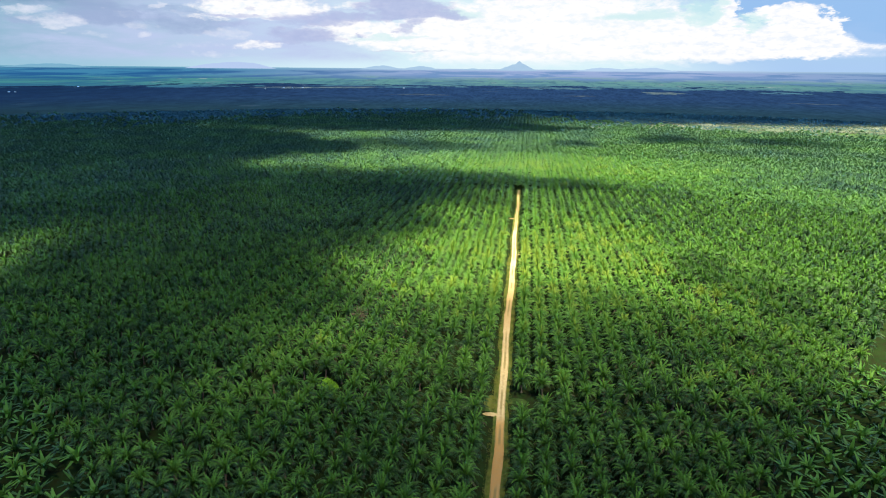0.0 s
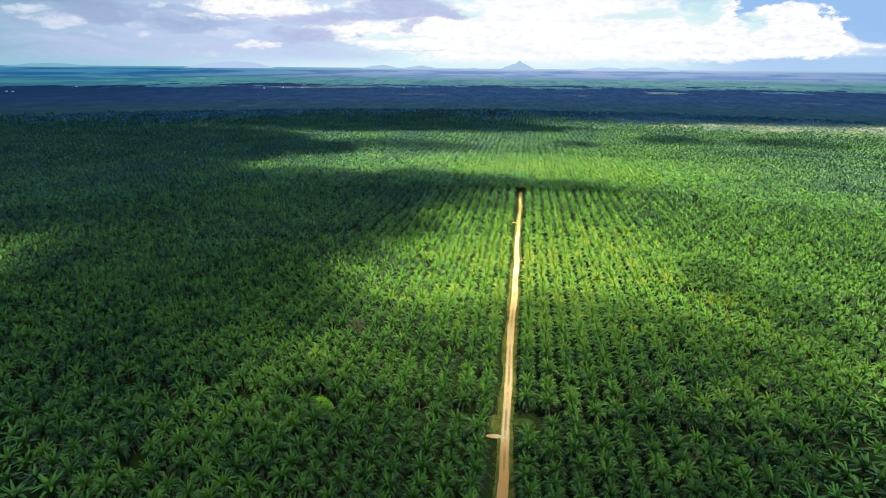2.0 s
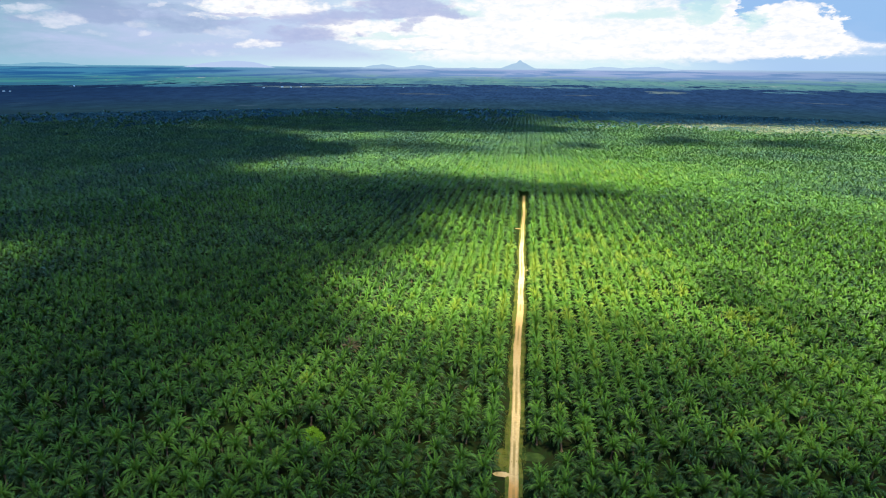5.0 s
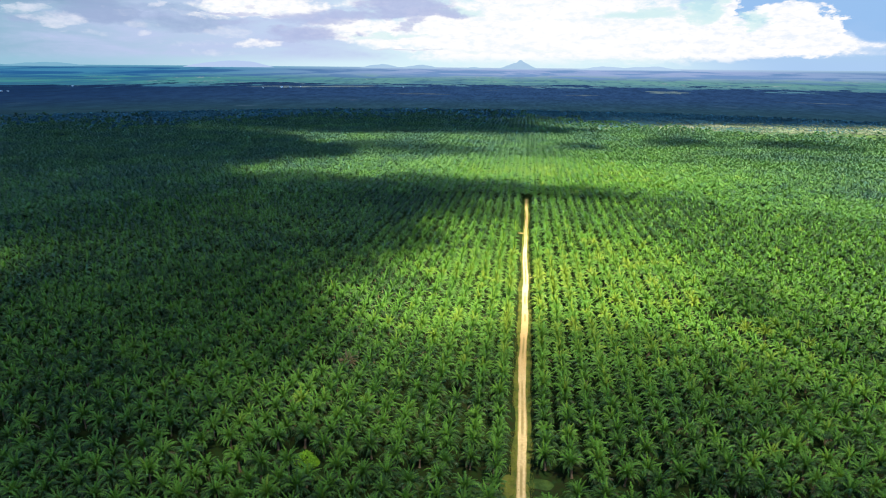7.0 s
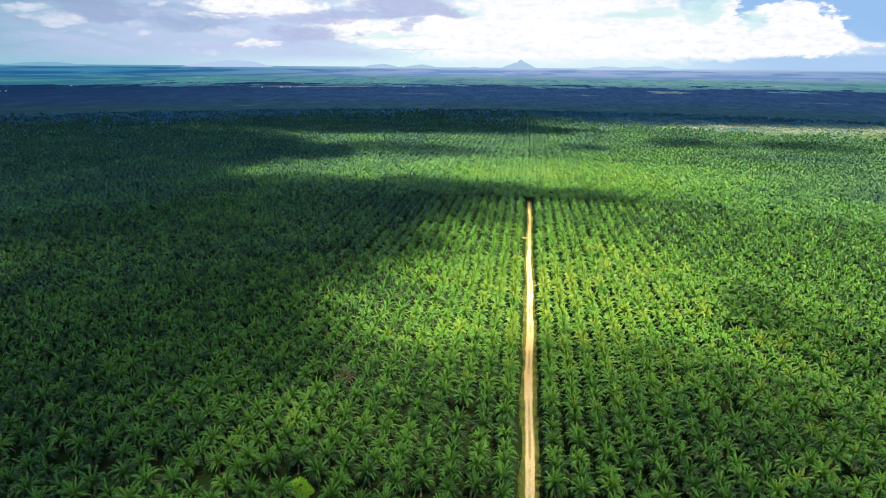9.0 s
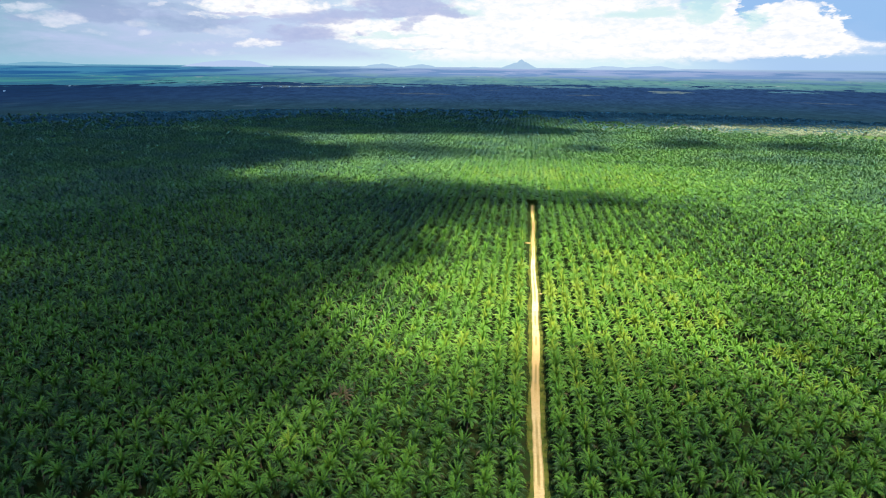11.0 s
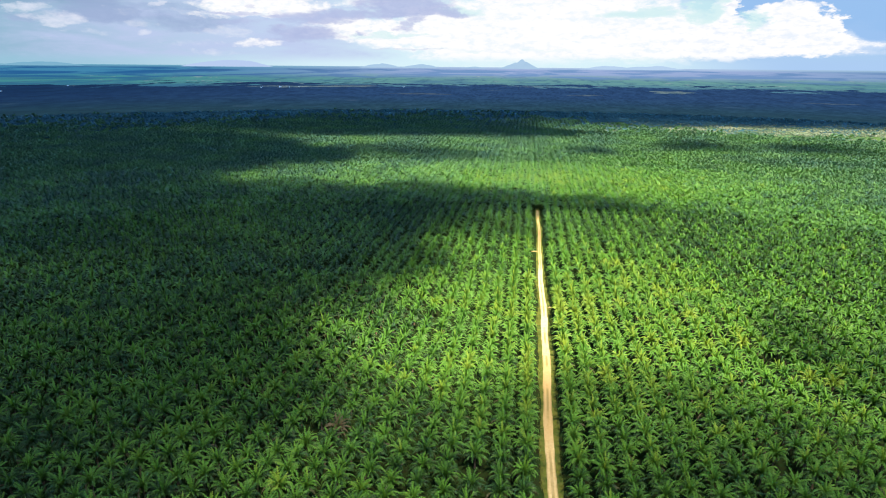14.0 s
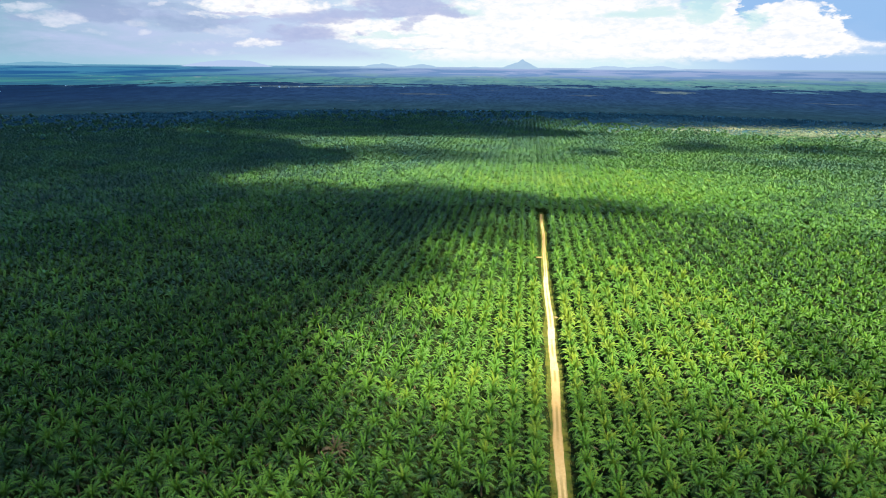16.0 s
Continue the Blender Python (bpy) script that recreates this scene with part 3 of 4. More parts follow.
def lane(y, half, x0, x1, mat, name, label, seed, z=0.07, category="lane"):
    """A cross lane between two blocks of palms."""
    x = np.linspace(x0, x1, int((x1 - x0) / (3.0 if x1 - x0 > 60 else 0.7)))
    u = np.abs(2 * x - x0 - x1) / (x1 - x0)
    half = half * np.sqrt(1.02 - u ** 3) if x1 - x0 < 60 else half           # a bare patch thins out at its ends
    a = y - half * (1 + 0.25 * fbm(x / 8, x * 0, seed) + 0.2 * fbm(x / 2, x * 0, seed + 2))
    b = y + half * (1 + 0.25 * fbm(x / 8, x * 0, seed + 1) + 0.2 * fbm(x / 2, x * 0, seed + 3))
    v = np.concatenate([np.stack([x, a, 0 * x + 0.012], -1), np.stack([x, (a + b) / 2, 0 * x + z], -1), np.stack([x, b, 0 * x + 0.012], -1)])
    n = len(x)
    i = np.arange(n - 1)
    f = np.concatenate([np.stack([i, i + 1, i + 1 + n, i + n], -1), np.stack([i + n, i + 1 + n, i + 1 + 2 * n, i + 2 * n], -1)])
    tagged(new(name, mesh_of(name, v, f, mat, dict(across=np.zeros(len(v))), True)), label, category, kind="structure")


lane(206.2, 1.8, -420, -8, LANE_GRASS, "lane", "narrow grassy cross lane between two blocks of palms", 21, 0.03, "grass lane")
lane(206.2, 1.8, 2, 420, LANE_GRASS, "lane", "narrow grassy cross lane between two blocks of palms", 26, 0.03, "grass lane")
lane(210.0, 6.5, -10.5, -1.5, VERGE, "lane", "sunny grass patch where the lane meets the track", 25, 0.1, "grass lane")
lane(213.0, 2.8, -2, 7, LANE_GRASS, "lane", "sunny grass patch where the lane meets the track", 27, 0.1, "grass lane")
lane(202.3, 1.3, -10.5, -2.5, SAND, "spur", "pale bare sandy spur beside the track", 22, 0.13, "track")
lane(413, 1.6, -4, 2.2, SAND, "spur", "pale bare sandy spur beside the track", 23, 0.13, "track")
lane(520, 1.7, -8.5, -1, SAND, "spur", "pale bare sandy spur beside the track", 24, 0.13, "track")


# ---------------------------------------------------------------- oil palms
def crown(seed, fronds, stations, width, lower=1.0, lift=1.0, even=1.0, blades=0):
    """Verts, triangles, tone and age of one crown: feathered fronds that rise from the origin and arch over.
    blades: 0, leaflets one by one; 2, both halves of each frond as folded blades; 1, one flat blade."""
    r = np.random.RandomState(seed)
    verts, tone, age = [], [], []
    for k in range(fronds):
        a = (k + 0.5) / fronds                                   # 0: youngest, upright; 1: oldest, hanging
        turn = k * 2.39996 + r.uniform(-0.4, 0.4)
        young = a < 0.25
        length = (6.5 if young else 7.0) * r.uniform(0.70, 1.12)
        start = radians((86 - 60 * a if young else 80 - 42 * (a - 0.22)) + r.uniform(-8, 8))
        bend = radians((34 + 170 * a if young else 118 + 44 * (a - 0.22)) + r.uniform(-16, 20))
        s = np.linspace(0, 1, stations * 2 + 1)
        e = start - bend * s ** 1.6
        step = length / (len(s) - 1)
        out = np.concatenate([[0], np.cumsum(np.cos(e[:-1]) * step)])
        up = np.concatenate([[0], np.cumsum(np.sin(e[:-1]) * step)]) * 1.24 * lift
        sweep = turn + r.uniform(-0.45, 0.45) * s ** 1.5
        ca, sa = np.cos(sweep), np.sin(sweep)
        mid = np.stack([out * ca, out * sa, up], -1)
        side = np.stack([-sa, ca, 0 * sa], -1)
        ahead = np.stack([np.cos(e) * ca, np.cos(e) * sa, np.sin(e)], -1)
        w = width * np.sin(np.pi * (0.10 + 0.84 * s)) ** 0.6
        hang = np.cos(e).clip(0.15, 1) * r.uniform(0.55, 1.0)     # leaflets droop on fronds that lie flat
        each = (6, 6, 12)[blades] * stations
        for i in range(stations if blades else 0):
            a0, a1 = 2 * i, 2 * i + 2
            for sg in (-1, 1)[:blades]:
                near = [mid[m] - (side[m] * w[m] * 0.62 if blades == 1 else 0) for m in (a0, a1)]
                rim = [mid[m] + (side[m] * -sg * r.uniform(0.52, 0.80) + ahead[m] * 0.3 * r.uniform(0.0, 1.8)) * w[m] - np.array([0, 0, hang[m] * w[m] * 0.8 * (blades - 1)]) for m in (a0, a1)]
                verts += [near[0], rim[0], rim[1], near[0], rim[1], near[1]]
        for i in range(0 if blades else stations):
            p0, p1 = mid[2 * i], mid[2 * i + 2]
            for sg in (-1, 1):
                j = 2 * i + 1
                tip = mid[j] + (side[j] * sg * r.uniform(0.42, 0.90) + ahead[j] * r.uniform(0.45, 1.05)) * w[j]
                tip[2] -= hang[j] * w[j] * r.uniform(0.5, 1.2)
                verts += [p0, p1, tip] if sg > 0 else [p1, p0, tip]
        # older fronds are darker, with the shade low in the crown painted in
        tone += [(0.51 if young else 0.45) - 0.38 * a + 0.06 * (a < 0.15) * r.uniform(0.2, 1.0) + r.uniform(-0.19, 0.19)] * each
        age += [a * 0.90 * lower + r.uniform(0, 0.12) + (0.15 if r.rand() < 0.06 else 0)] * each
    v = np.array(verts)
    tone = np.array(tone)
    return v, np.arange(len(v)).reshape(-1, 3), 0.36 + even * (tone - 0.36), np.array(age)


def trunk(height, sides, seed):
    """A stout trunk, wider at the foot, shaggy with old frond bases under the crown."""
    r = np.random.RandomState(seed)
    z = np.array([0, 0.25, 0.6, 0.85, 1.0, 1.04]) * height
    radius = np.array([0.55, 0.38, 0.36, 0.48, 0.55, 0.2])
    a = np.arange(sides) * 2 * np.pi / sides
    rr = radius[:, None] * (1 + 0.16 * r.uniform(-1, 1, (6, sides)))
    v = np.stack([rr * np.cos(a), rr * np.sin(a), np.repeat(z[:, None], sides, 1)], -1).reshape(-1, 3)
    i, j = np.meshgrid(np.arange(5), np.arange(sides), indexing="ij")
    k = (j + 1) % sides
    f = np.stack([i * sides + j, i * sides + k, (i + 1) * sides + k, (i + 1) * sides + j], -1).reshape(-1, 4)
    return v, f


TRUNK = 4.0


def sites():
    """Planting places: columns 8.45 m apart along the road, set off against each other, with the road and the lanes left free."""
    k, j = np.meshgrid(np.arange(-250, 280), np.arange(-34, 220), indexing="ij")
    y = np.where(j >= 0, 212.5 + 7.7 * j, 205.0 + 7.7 * (j + 1)) + np.where(k % 2, 3.8, 0.0) * np.where(j >= 0, 1, -1) + np.where(k % 4 == 1, 1.6, 0.0)
    x = 4.3 + 8.45 * k + 0.0048 * (y - 200)
    r = np.random.RandomState(5)
    loose = np.where(y > 600, 1.3, 0.3 + 0.7 * np.clip((y - 330) / 120, 0, 1))
    x, y = x + loose * r.uniform(-1, 1, x.shape), y + 1.8 * loose * r.uniform(-1, 1, x.shape)
    free = (k == -1) & (y < 655) | (k == 0) & (y > 202) & (y < 219)
    free |= r.rand(*x.shape) < 0.008
    free |= (y > 1390 + 130 * fbm(x / 90, y / 90, 41, 3) + np.clip((420 - x) * 0.8, 0, 330)) & (x > 0) & (x < 1250)
    free |= (r.rand(*x.shape) < np.clip((y - 1240) / 260, 0, 0.85)) & (r.rand(*x.shape) < (x - 40) / 260) & (x < 1250)
    free |= np.hypot(x + 77, y - 212.5) < 6.0
    dx, dy = x - CENTRE[0], y - CENTRE[1]
    dist, turn = np.hypot(dx, dy), np.degrees(np.arctan2(dx, dy)) + HEADING
    seen = (np.abs(turn) < 46) & (dist < 1900) | (dist < 260)
    edge = 1400 + 260 * fbm(dx / 170, dy / 400, 6, 3)
    ok = seen & ~free & (dist < edge + 170 * r.randn(*x.shape))
    return x[ok], y[ok], dist[ok], np.abs(turn[ok])


PX, PY, PD, PT = sites()
rng = np.random.RandomState(9)
PTURN, PSIZE = rng.uniform(0, 2 * np.pi, len(PX)), rng.uniform(0.84, 1.00, len(PX))
PSIZE *= np.where(PD > 600, 1.38, 1.0)
PLIFT = np.where(PD > 600, 0.85, 1.0) + 0.06 * rng.randn(len(PX)).clip(-2, 2)
PTONE = 0.11 * rng.randn(len(PX)) + 0.22 * (rng.rand(len(PX)) < 0.025)
PTONE += 0.52 * np.exp(-((PX - 25) / 95) ** 2 - ((PY - 395) / 120) ** 2) + 0.42 * np.exp(-((PX - 60) / 190) ** 2 - ((PY - 790) / 110) ** 2)      # pools of sunlight along the track, painted in as a paler leaf tone
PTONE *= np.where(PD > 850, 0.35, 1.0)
PHAZE = np.where(PX < 120, 1.0, 0.8) * np.clip((PD - np.where(PX < -90, 380, 540) + 160 * fbm(PX / 140, PY / 140, 14, 3)) / 520, 0, 1) + 0.10 * rng.rand(len(PX))      # far blocks turn blue-green: haze painted into the leaf colour

near_first = np.argsort(np.hypot(PX + 16, PY - 165) + np.where(PY < 140, 500, 0))


def nearest(x, y):
    return int(np.argmin(np.hypot(PX - x, PY - y)))


DYING, YELLOW = [nearest(-78, 275)], [nearest(109, 337), nearest(116, 333)]
GAPS = [nearest(-86, 274)]
special = np.isin(near_first, DYING + YELLOW + GAPS)
THINGS = near_first[~special][:297]
is_thing = np.zeros(len(PX), bool)
is_thing[THINGS] = is_thing[DYING + YELLOW + GAPS] = True


LEAFY = 115          # palms whose fronds are objects of their own


def frond_bases():
    """The shaggy knot of leaf stalks from which the fronds spring."""
    r = np.random.RandomState(77)
    a = np.arange(10) * 2 * np.pi / 10
    rings = [np.stack([q * np.cos(a + 0.3 * k) * r.uniform(0.8, 1.2, 10), q * np.sin(a + 0.3 * k) * r.uniform(0.8, 1.2, 10), z + r.uniform(-0.08, 0.08, 10)], -1)
             for k, (q, z) in enumerate(((0.42, -0.35), (0.62, 0.05), (0.50, 0.45), (0.28, 0.95), (0.05, 1.5)))]
    i, j = np.meshgrid(np.arange(4), np.arange(10), indexing="ij")
    k = (j + 1) % 10
    f = np.stack([i * 10 + j, i * 10 + k, (i + 1) * 10 + k, (i + 1) * 10 + j], -1).reshape(-1, 4)
    return mesh_of("crown", np.concatenate(rings), f, FROND, dict(tone=np.full(50, 0.3), age=np.full(50, 0.85)))


def plant_things():
    crowns, leaves, heart = [], [], frond_bases()
    for s in range(6):
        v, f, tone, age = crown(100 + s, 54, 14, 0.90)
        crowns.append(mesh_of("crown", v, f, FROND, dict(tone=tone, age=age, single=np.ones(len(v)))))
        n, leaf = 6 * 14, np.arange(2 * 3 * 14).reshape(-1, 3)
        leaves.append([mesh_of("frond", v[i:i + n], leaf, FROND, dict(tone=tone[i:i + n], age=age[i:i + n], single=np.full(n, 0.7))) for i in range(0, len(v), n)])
    trunks = [mesh_of("trunk", *trunk(TRUNK, 9, s), BARK, None, True) for s in range(3)]
    for n, i in enumerate(THINGS):
        palm = tagged(new("oil_palm"), "mature oil palm with arching green fronds, planted in a row", "palm tree", "oil palms in rows")
        palm.matrix_basis = pose(PX[i], PY[i], 0, rng.uniform(-6, 6), rng.uniform(-6, 6), math.degrees(PTURN[i])) @ Matrix.Diagonal((PSIZE[i], PSIZE[i], PSIZE[i] * PLIFT[i], 1))
        part("trunk", trunks[n % 3], palm)
        split = n < LEAFY
        top = part("crown", heart if split else crowns[n % 6], palm)
        top.location = (0, 0, TRUNK)
        for leaf in leaves[n % 6] if split else ():
            part("frond", leaf, top)
    for ids, tint, old, label in ((DYING, -0.1, 0.80, "dying oil palm with brown drooping fronds"), (YELLOW, 0.65, -0.2, "oil palm with yellowing fronds in the rows")):
        v, f, tone, age = crown(150, 40, 11, 0.75)
        me = mesh_of("crown", v, f, FROND, dict(tone=tone + tint, age=age + old))
        for i in ids:
            palm = tagged(new("oil_palm"), label, "palm tree", "oil palms in rows")
            palm.matrix_basis = pose(PX[i], PY[i], 0, 0, 0, math.degrees(PTURN[i]))
            part("trunk", trunks[0], palm)
            part("crown", me, palm).location = (0, 0, TRUNK)


def plant_many(name, chosen, variants, label, trunks=True):
    """The palms of one belt, joined into one mesh."""
    vs, fs, tones, ages, haze_tints, base = [], [], [], [], [], 0
    tv, tf = trunk(TRUNK, 4, 1)
    tf = np.concatenate([tf[:, :3], tf[:, [0, 2, 3]]])
    pick = np.arange(len(chosen)) % len(variants)
    for m, (v, f, tone, age) in enumerate(variants):
        ids = chosen[pick == m]
        c, s, g, h = np.cos(PTURN[ids])[:, None], np.sin(PTURN[ids])[:, None], PSIZE[ids][:, None], (PSIZE * PLIFT)[ids][:, None]
        x, y, z = v.T
        w = np.stack([PX[ids][:, None] + g * (x * c - y * s), PY[ids][:, None] + g * (x * s + y * c), h * (z + TRUNK)], -1)
        vs.append(w.reshape(-1, 3))
        fs.append((f[None] + (np.arange(len(ids)) * len(v))[:, None, None]).reshape(-1, 3) + base)
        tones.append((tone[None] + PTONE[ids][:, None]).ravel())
        ages.append(np.repeat(age[None], len(ids), 0).ravel())
        haze_tints.append(np.repeat(PHAZE[ids][:, None], len(v), 1).ravel())
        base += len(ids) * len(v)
    me = mesh_of(name, np.concatenate(vs), np.concatenate(fs), FROND, dict(tone=np.concatenate(tones), age=np.concatenate(ages), stand=np.concatenate(haze_tints)))
    ob = tagged(new(name, me), label, "palm trees", "oil palms in rows", "stuff")
    if trunks:
        w = np.stack([PX[chosen][:, None] + tv[:, 0], PY[chosen][:, None] + tv[:, 1], (PSIZE * PLIFT)[chosen][:, None] * tv[:, 2]], -1)
        f = (tf[None] + (np.arange(len(chosen)) * len(tv))[:, None, None]).reshape(-1, 3)
        part("trunks", mesh_of("trunks", w.reshape(-1, 3), f, BARK), ob)
    return ob


plant_things()
rest = np.nonzero(~is_thing)[0]
rd, rt = PD[rest], PT[rest]
front = (rt < 46) & (rd > 70)
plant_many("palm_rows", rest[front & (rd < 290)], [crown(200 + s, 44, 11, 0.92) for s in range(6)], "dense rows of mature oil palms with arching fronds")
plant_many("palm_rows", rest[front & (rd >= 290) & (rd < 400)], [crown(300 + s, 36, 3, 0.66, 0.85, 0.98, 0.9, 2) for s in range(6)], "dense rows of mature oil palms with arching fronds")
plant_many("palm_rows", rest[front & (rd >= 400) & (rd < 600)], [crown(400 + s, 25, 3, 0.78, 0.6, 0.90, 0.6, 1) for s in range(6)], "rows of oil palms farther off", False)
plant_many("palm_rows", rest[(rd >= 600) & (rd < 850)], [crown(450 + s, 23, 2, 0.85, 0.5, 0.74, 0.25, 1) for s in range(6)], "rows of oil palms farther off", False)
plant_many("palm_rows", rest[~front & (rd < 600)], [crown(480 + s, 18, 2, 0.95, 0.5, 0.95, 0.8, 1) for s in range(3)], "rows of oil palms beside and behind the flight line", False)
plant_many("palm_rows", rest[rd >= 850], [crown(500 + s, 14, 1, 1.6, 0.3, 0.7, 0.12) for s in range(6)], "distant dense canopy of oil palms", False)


# ---------------------------------------------------------------- far land
def far_woods():
    r = np.random.RandomState(31)
    count = 14000
    d, t = np.sqrt(r.uniform(1250 ** 2, FAR ** 2, count)), np.radians(r.uniform(-46, 46, count) - HEADING)
    x, y = CENTRE[0] + d * np.sin(t), CENTRE[1] + d * np.cos(t)
    dense = (d > 1340 + 260 * fbm((x - CENTRE[0]) / 170, (y - CENTRE[1]) / 400, 6, 3) + 200 * r.randn(count))
    dense &= ~((x > 80) & (x < 1300) & (y < 1700 + 60 * np.sin(x / 90) + 40 * r.randn(count)))
    x, y = x[dense], y[dense]
    n = len(x)
    a = np.arange(5) * 2 * np.pi / 5
    ring = np.stack([np.cos(a), np.sin(a)], -1)
    size, tall = r.uniform(4, 9, n), r.uniform(2, 6, n)
    jit = r.uniform(0.7, 1.3, (n, 5))
    low = np.concatenate([np.stack([x, y], -1)[:, None] + ring[None] * (size[:, None] * jit)[..., None], np.zeros((n, 5, 1))], -1)
    high = np.concatenate([np.stack([x, y], -1)[:, None] + ring[None] * (size[:, None] * jit * 0.7)[..., None], np.repeat((tall * 0.75)[:, None, None], 5, 1)], -1)
    tip = np.stack([x, y, tall], -1)[:, None]
    v = np.concatenate([low, high, tip], 1)
    f = []
    for k in range(5):
        m = (k + 1) % 5
        f += [(k, m, 5 + m), (k, 5 + m, 5 + k), (5 + k, 5 + m, 10)]
    f = (np.array(f)[None] + (np.arange(n) * 11)[:, None, None]).reshape(-1, 3)
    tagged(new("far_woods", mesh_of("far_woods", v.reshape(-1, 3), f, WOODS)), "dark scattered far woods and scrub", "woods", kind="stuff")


def scrub(count, places, seed, label):
    """Pale dry bushes, too many to count, scattered over ellipses (x, y, rx, ry)."""
    r = np.random.RandomState(seed)
    at = np.array(places)[r.randint(0, len(places), count)]
    a, q = r.uniform(0, 2 * np.pi, count), np.abs(r.randn(count)) * 0.55
    x, y = at[:, 0] + at[:, 2] * q * np.cos(a), at[:, 1] + at[:, 3] * q * np.sin(a)
    k = np.arange(5) * 2 * np.pi / 5
    size, tall = r.uniform(1.6, 4.0, count), r.uniform(0.8, 2.6, count)
    jit = r.uniform(0.6, 1.4, (count, 5))
    xy = np.stack([x, y], -1)[:, None] + np.stack([np.cos(k), np.sin(k)], -1)[None] * (size[:, None] * jit)[..., None]
    low = np.concatenate([xy, (tall * 0.2)[:, None, None] * jit[..., None]], -1)
    v = np.concatenate([low, np.stack([x, y, tall], -1)[:, None], np.stack([x, y, 0 * x], -1)[:, None]], 1)
    f = np.array([(i, (i + 1) % 5, 5) for i in range(5)] + [((i + 1) % 5, i, 6) for i in range(5)])
    f = (f[None] + (np.arange(count) * 7)[:, None, None]).reshape(-1, 3)
    tagged(new("dry_scrub", mesh_of("dry_scrub", v.reshape(-1, 3), f, DRY)), label, "scrub", kind="stuff")


def clearing(azimuth, real, wide, deep, mat, seed, label):
    """A pale field far off; wide and deep in metres of the real land."""
    a = np.linspace(0, 2 * np.pi, 37)[:-1]
    rr = 0.9 + 0.6 * fbm(a * 1.7, a * 0, seed) + 0.25 * np.sin(a * 5 + seed)
    pts = [far_point(azimuth + math.degrees(wide * q * math.cos(b) / real), real + deep * q * math.sin(b)) + Vector((0, 0, 0.6)) for b, q in zip(a, rr)]
    v = [far_point(azimuth, real) + Vector((0, 0, 0.6))] + pts
    f = [(0, i + 1, (i + 1) % 36 + 1) for i in range(36)]
    tagged(new("clearing", mesh_of("clearing", [tuple(p) for p in v], f, mat)), label, "field", "pale far clearings", "structure")


far_woods()
scrub(6500, [(330, 1450, 190, 150), (560, 1440, 200, 170), (470, 1560, 300, 110), (850, 1560, 300, 100), (760, 1460, 220, 170), (950, 1420, 220, 150), (1130, 1380, 160, 130), (90, 1420, 80, 40)], 3, "pale dry scrub beyond the palms")
# far fields glow, with hazy daylight put into their colour
PALE_FIELD = hazy_glow_material("glowing_pale_clearing", lambda n, w: n.mix(n.ramp(n.noise(n.scaled(w, 0.02, 0.006, 1), 1.0, 5.0), 0.35, 0.65), (0.045, 0.10, 0.17), (0.20, 0.28, 0.30)))
DIM_FIELD = hazy_glow_material("glowing_dim_clearing", lambda n, w: n.mix(n.ramp(n.noise(n.scaled(w, 0.02, 0.006, 1), 1.0, 5.0), 0.35, 0.65), (0.025, 0.055, 0.12), (0.10, 0.15, 0.21)))
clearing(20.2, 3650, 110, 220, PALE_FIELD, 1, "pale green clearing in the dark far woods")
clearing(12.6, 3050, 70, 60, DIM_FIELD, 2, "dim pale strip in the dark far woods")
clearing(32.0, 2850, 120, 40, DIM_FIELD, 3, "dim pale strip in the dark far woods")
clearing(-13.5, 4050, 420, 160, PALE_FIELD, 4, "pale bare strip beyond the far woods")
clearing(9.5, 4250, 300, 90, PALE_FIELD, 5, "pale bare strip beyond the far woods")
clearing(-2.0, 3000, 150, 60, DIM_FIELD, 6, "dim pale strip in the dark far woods")


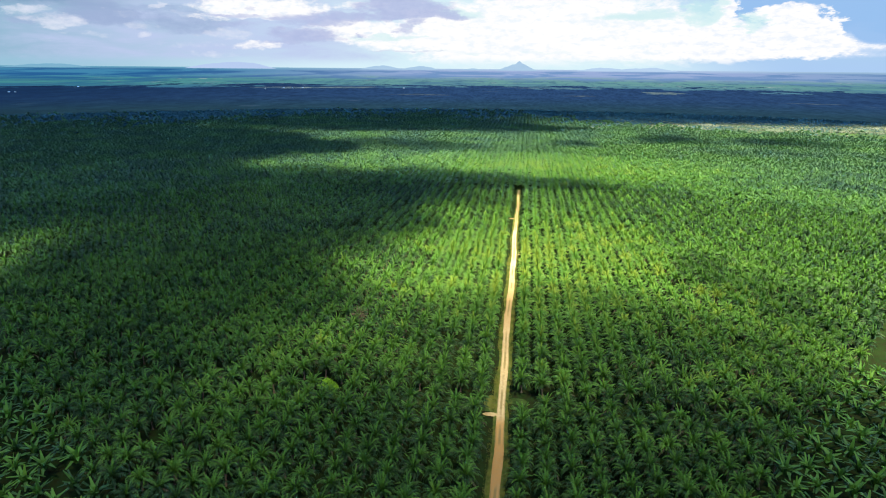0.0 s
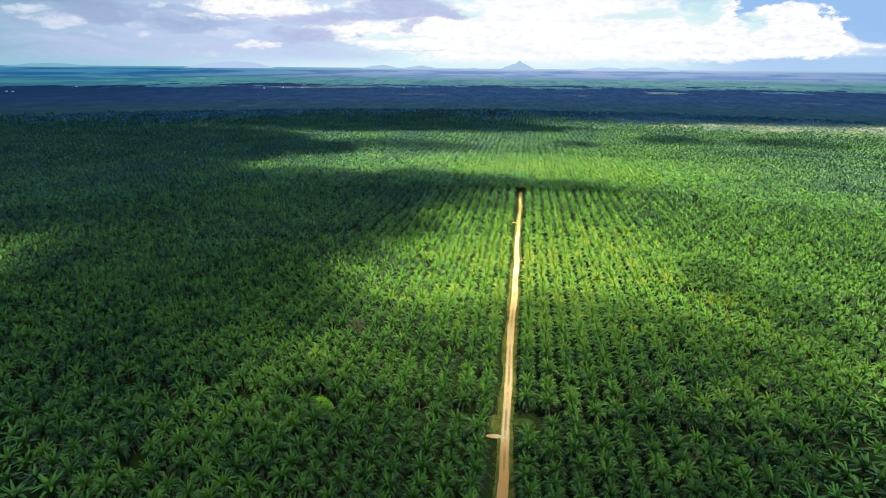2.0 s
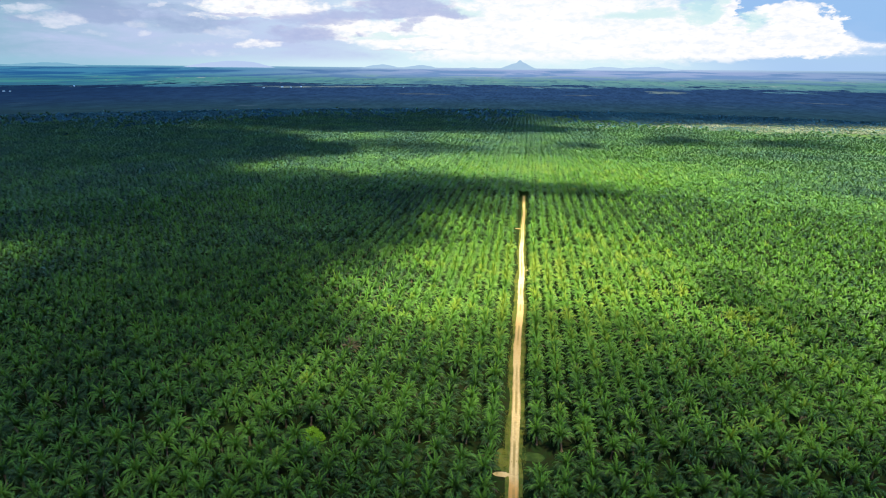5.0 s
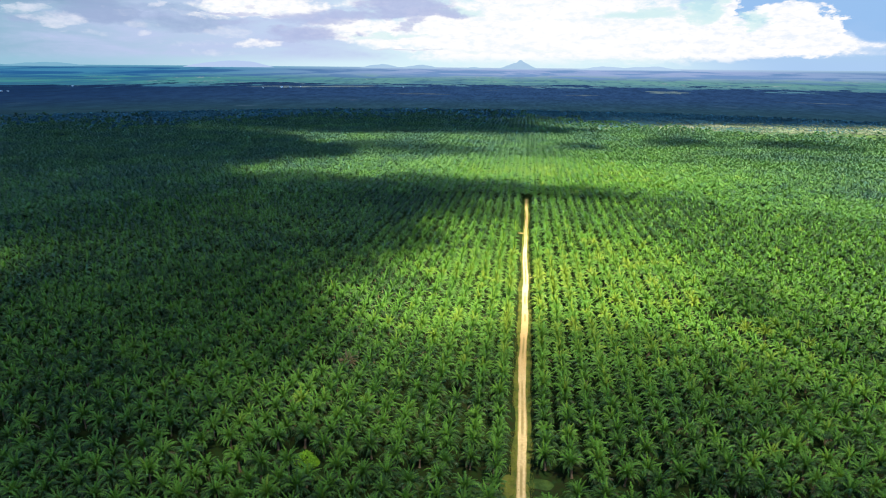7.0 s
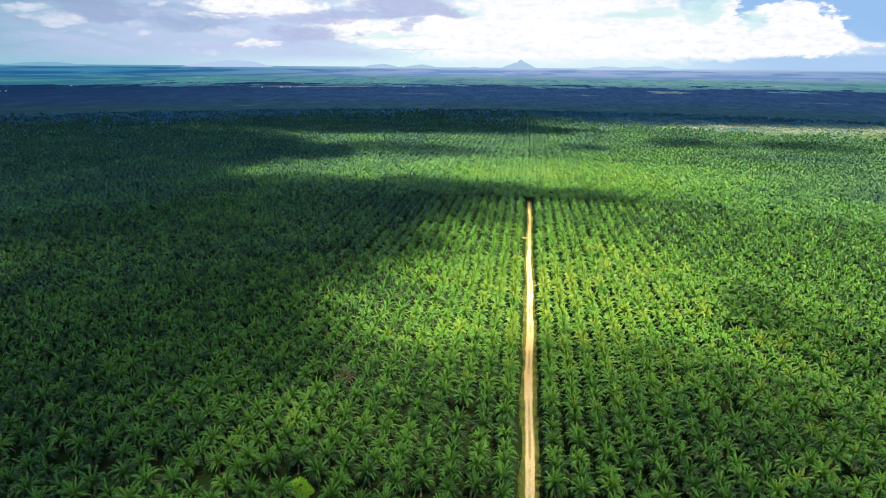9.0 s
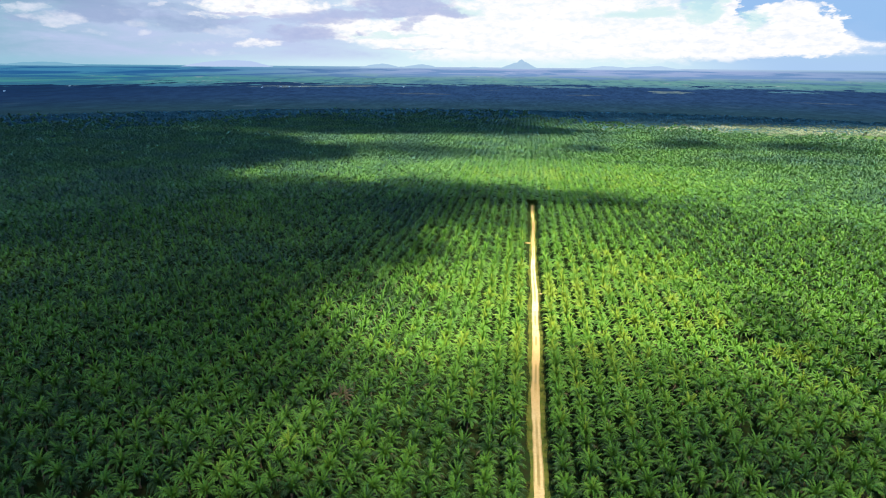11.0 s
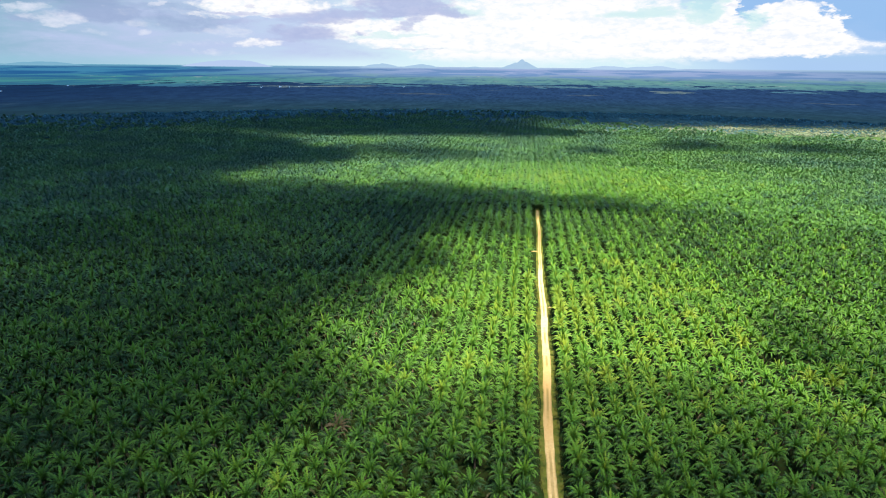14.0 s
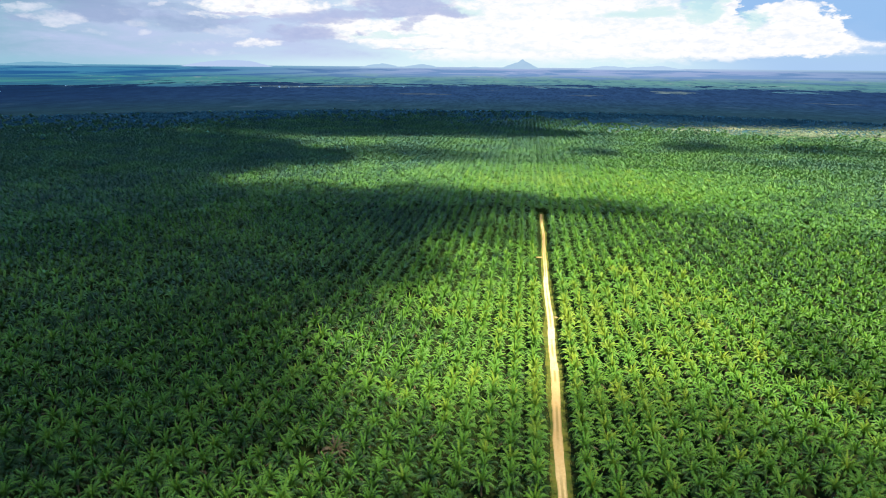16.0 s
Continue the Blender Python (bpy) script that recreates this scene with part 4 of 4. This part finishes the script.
def house(azimuth, real, w, turn):
    """A far house, drawn as large as it looks from the real distance."""
    at = far_point(azimuth, real)
    k = math.hypot(at.x - CENTRE[0], at.y - CENTRE[1]) / real
    w, d, h = w * k, w * 0.6 * k, w * 0.34 * k
    ob = tagged(new("house"), "small far white house with a metal gable roof", "house", "far houses")
    ob.matrix_basis = pose(at.x, at.y, at.z, 0, 0, turn)
    bm = bmesh.new()
    bmesh.ops.create_cube(bm, size=1, matrix=Matrix.Translation((0, 0, h / 2 - 0.5)) @ Matrix.Diagonal((w, d, h + 1, 1)))
    me = bpy.data.meshes.new("wall")
    bm.to_mesh(me)
    bm.free()
    me.materials.append(HOUSE_WALL)
    part("wall", me, ob)
    v = [(-w * .55, -d * .58, h - .1), (w * .55, -d * .58, h - .1), (w * .55, d * .58, h - .1), (-w * .55, d * .58, h - .1), (-w * .55, 0, h * 1.55), (w * .55, 0, h * 1.55)]
    me = bpy.data.meshes.new("roof")
    me.from_pydata(v, [], [(0, 1, 5, 4), (2, 3, 4, 5), (0, 4, 3), (1, 2, 5), (0, 3, 2, 1)])
    me.materials.append(HOUSE_ROOF)
    part("roof", me, ob, "pale metal gable roof")


for az, real, wide, turn in ((-36.0, 3600, 9, 12), (-35.6, 3580, 8, 70), (-31.3, 4300, 10, 30), (-16.5, 3800, 10, 10), (-14.9, 3900, 12, 60), (-14.1, 3850, 9, 0), (-13.2, 3950, 11, 20), (-3.8, 3950, 9, 45)):
    house(az, real, wide, turn)


def shrub(x, y, size, seed, label):
    """A leafy bush: stems and many small upright leaves round them."""
    r = np.random.RandomState(seed)
    ob = tagged(new("shrub"), label, "shrub")
    ob.location = (x, y, 0)
    n = 900
    a, rad = r.uniform(0, 2 * np.pi, n), size * np.sqrt(r.rand(n))
    z = size * 0.8 * (0.15 + 0.85 * r.rand(n)) * np.sqrt(np.clip(1 - (rad / size) ** 2, 0.05, 1)) * (1 + 0.25 * np.sin(a * 3 + seed))
    c = np.stack([rad * np.cos(a), rad * np.sin(a), z], -1)
    d = np.stack([np.cos(a), np.sin(a), 0.6 + 0 * a], -1) + r.uniform(-0.7, 0.7, (n, 3))
    d /= np.linalg.norm(d, axis=1, keepdims=True)
    side = np.cross(d, r.uniform(-1, 1, (n, 3)))
    side /= np.linalg.norm(side, axis=1, keepdims=True)
    v = np.stack([c - side * 0.16, c + side * 0.16, c + d * 0.75], 1).reshape(-1, 3)
    part("leaves", mesh_of("leaves", v, np.arange(3 * n).reshape(-1, 3), BUSH), ob)
    stems = []
    for k in range(7):
        t = k * 0.9
        stems.append(np.array([[0.06 * math.cos(t), 0.06 * math.sin(t), 0], [0.06 * math.cos(t + 2), 0.06 * math.sin(t + 2), 0], [size * 0.6 * math.cos(t), size * 0.6 * math.sin(t), size * 0.6]]))
    part("stems", mesh_of("stems", np.concatenate(stems), np.arange(21).reshape(-1, 3), BARK), ob)


shrub(-77.2, 213.5, 3.7, 3, "bright lime-green bush in the grassy lane")
shrub(-74.4, 212.2, 2.3, 4, "bright lime-green bush in the grassy lane")
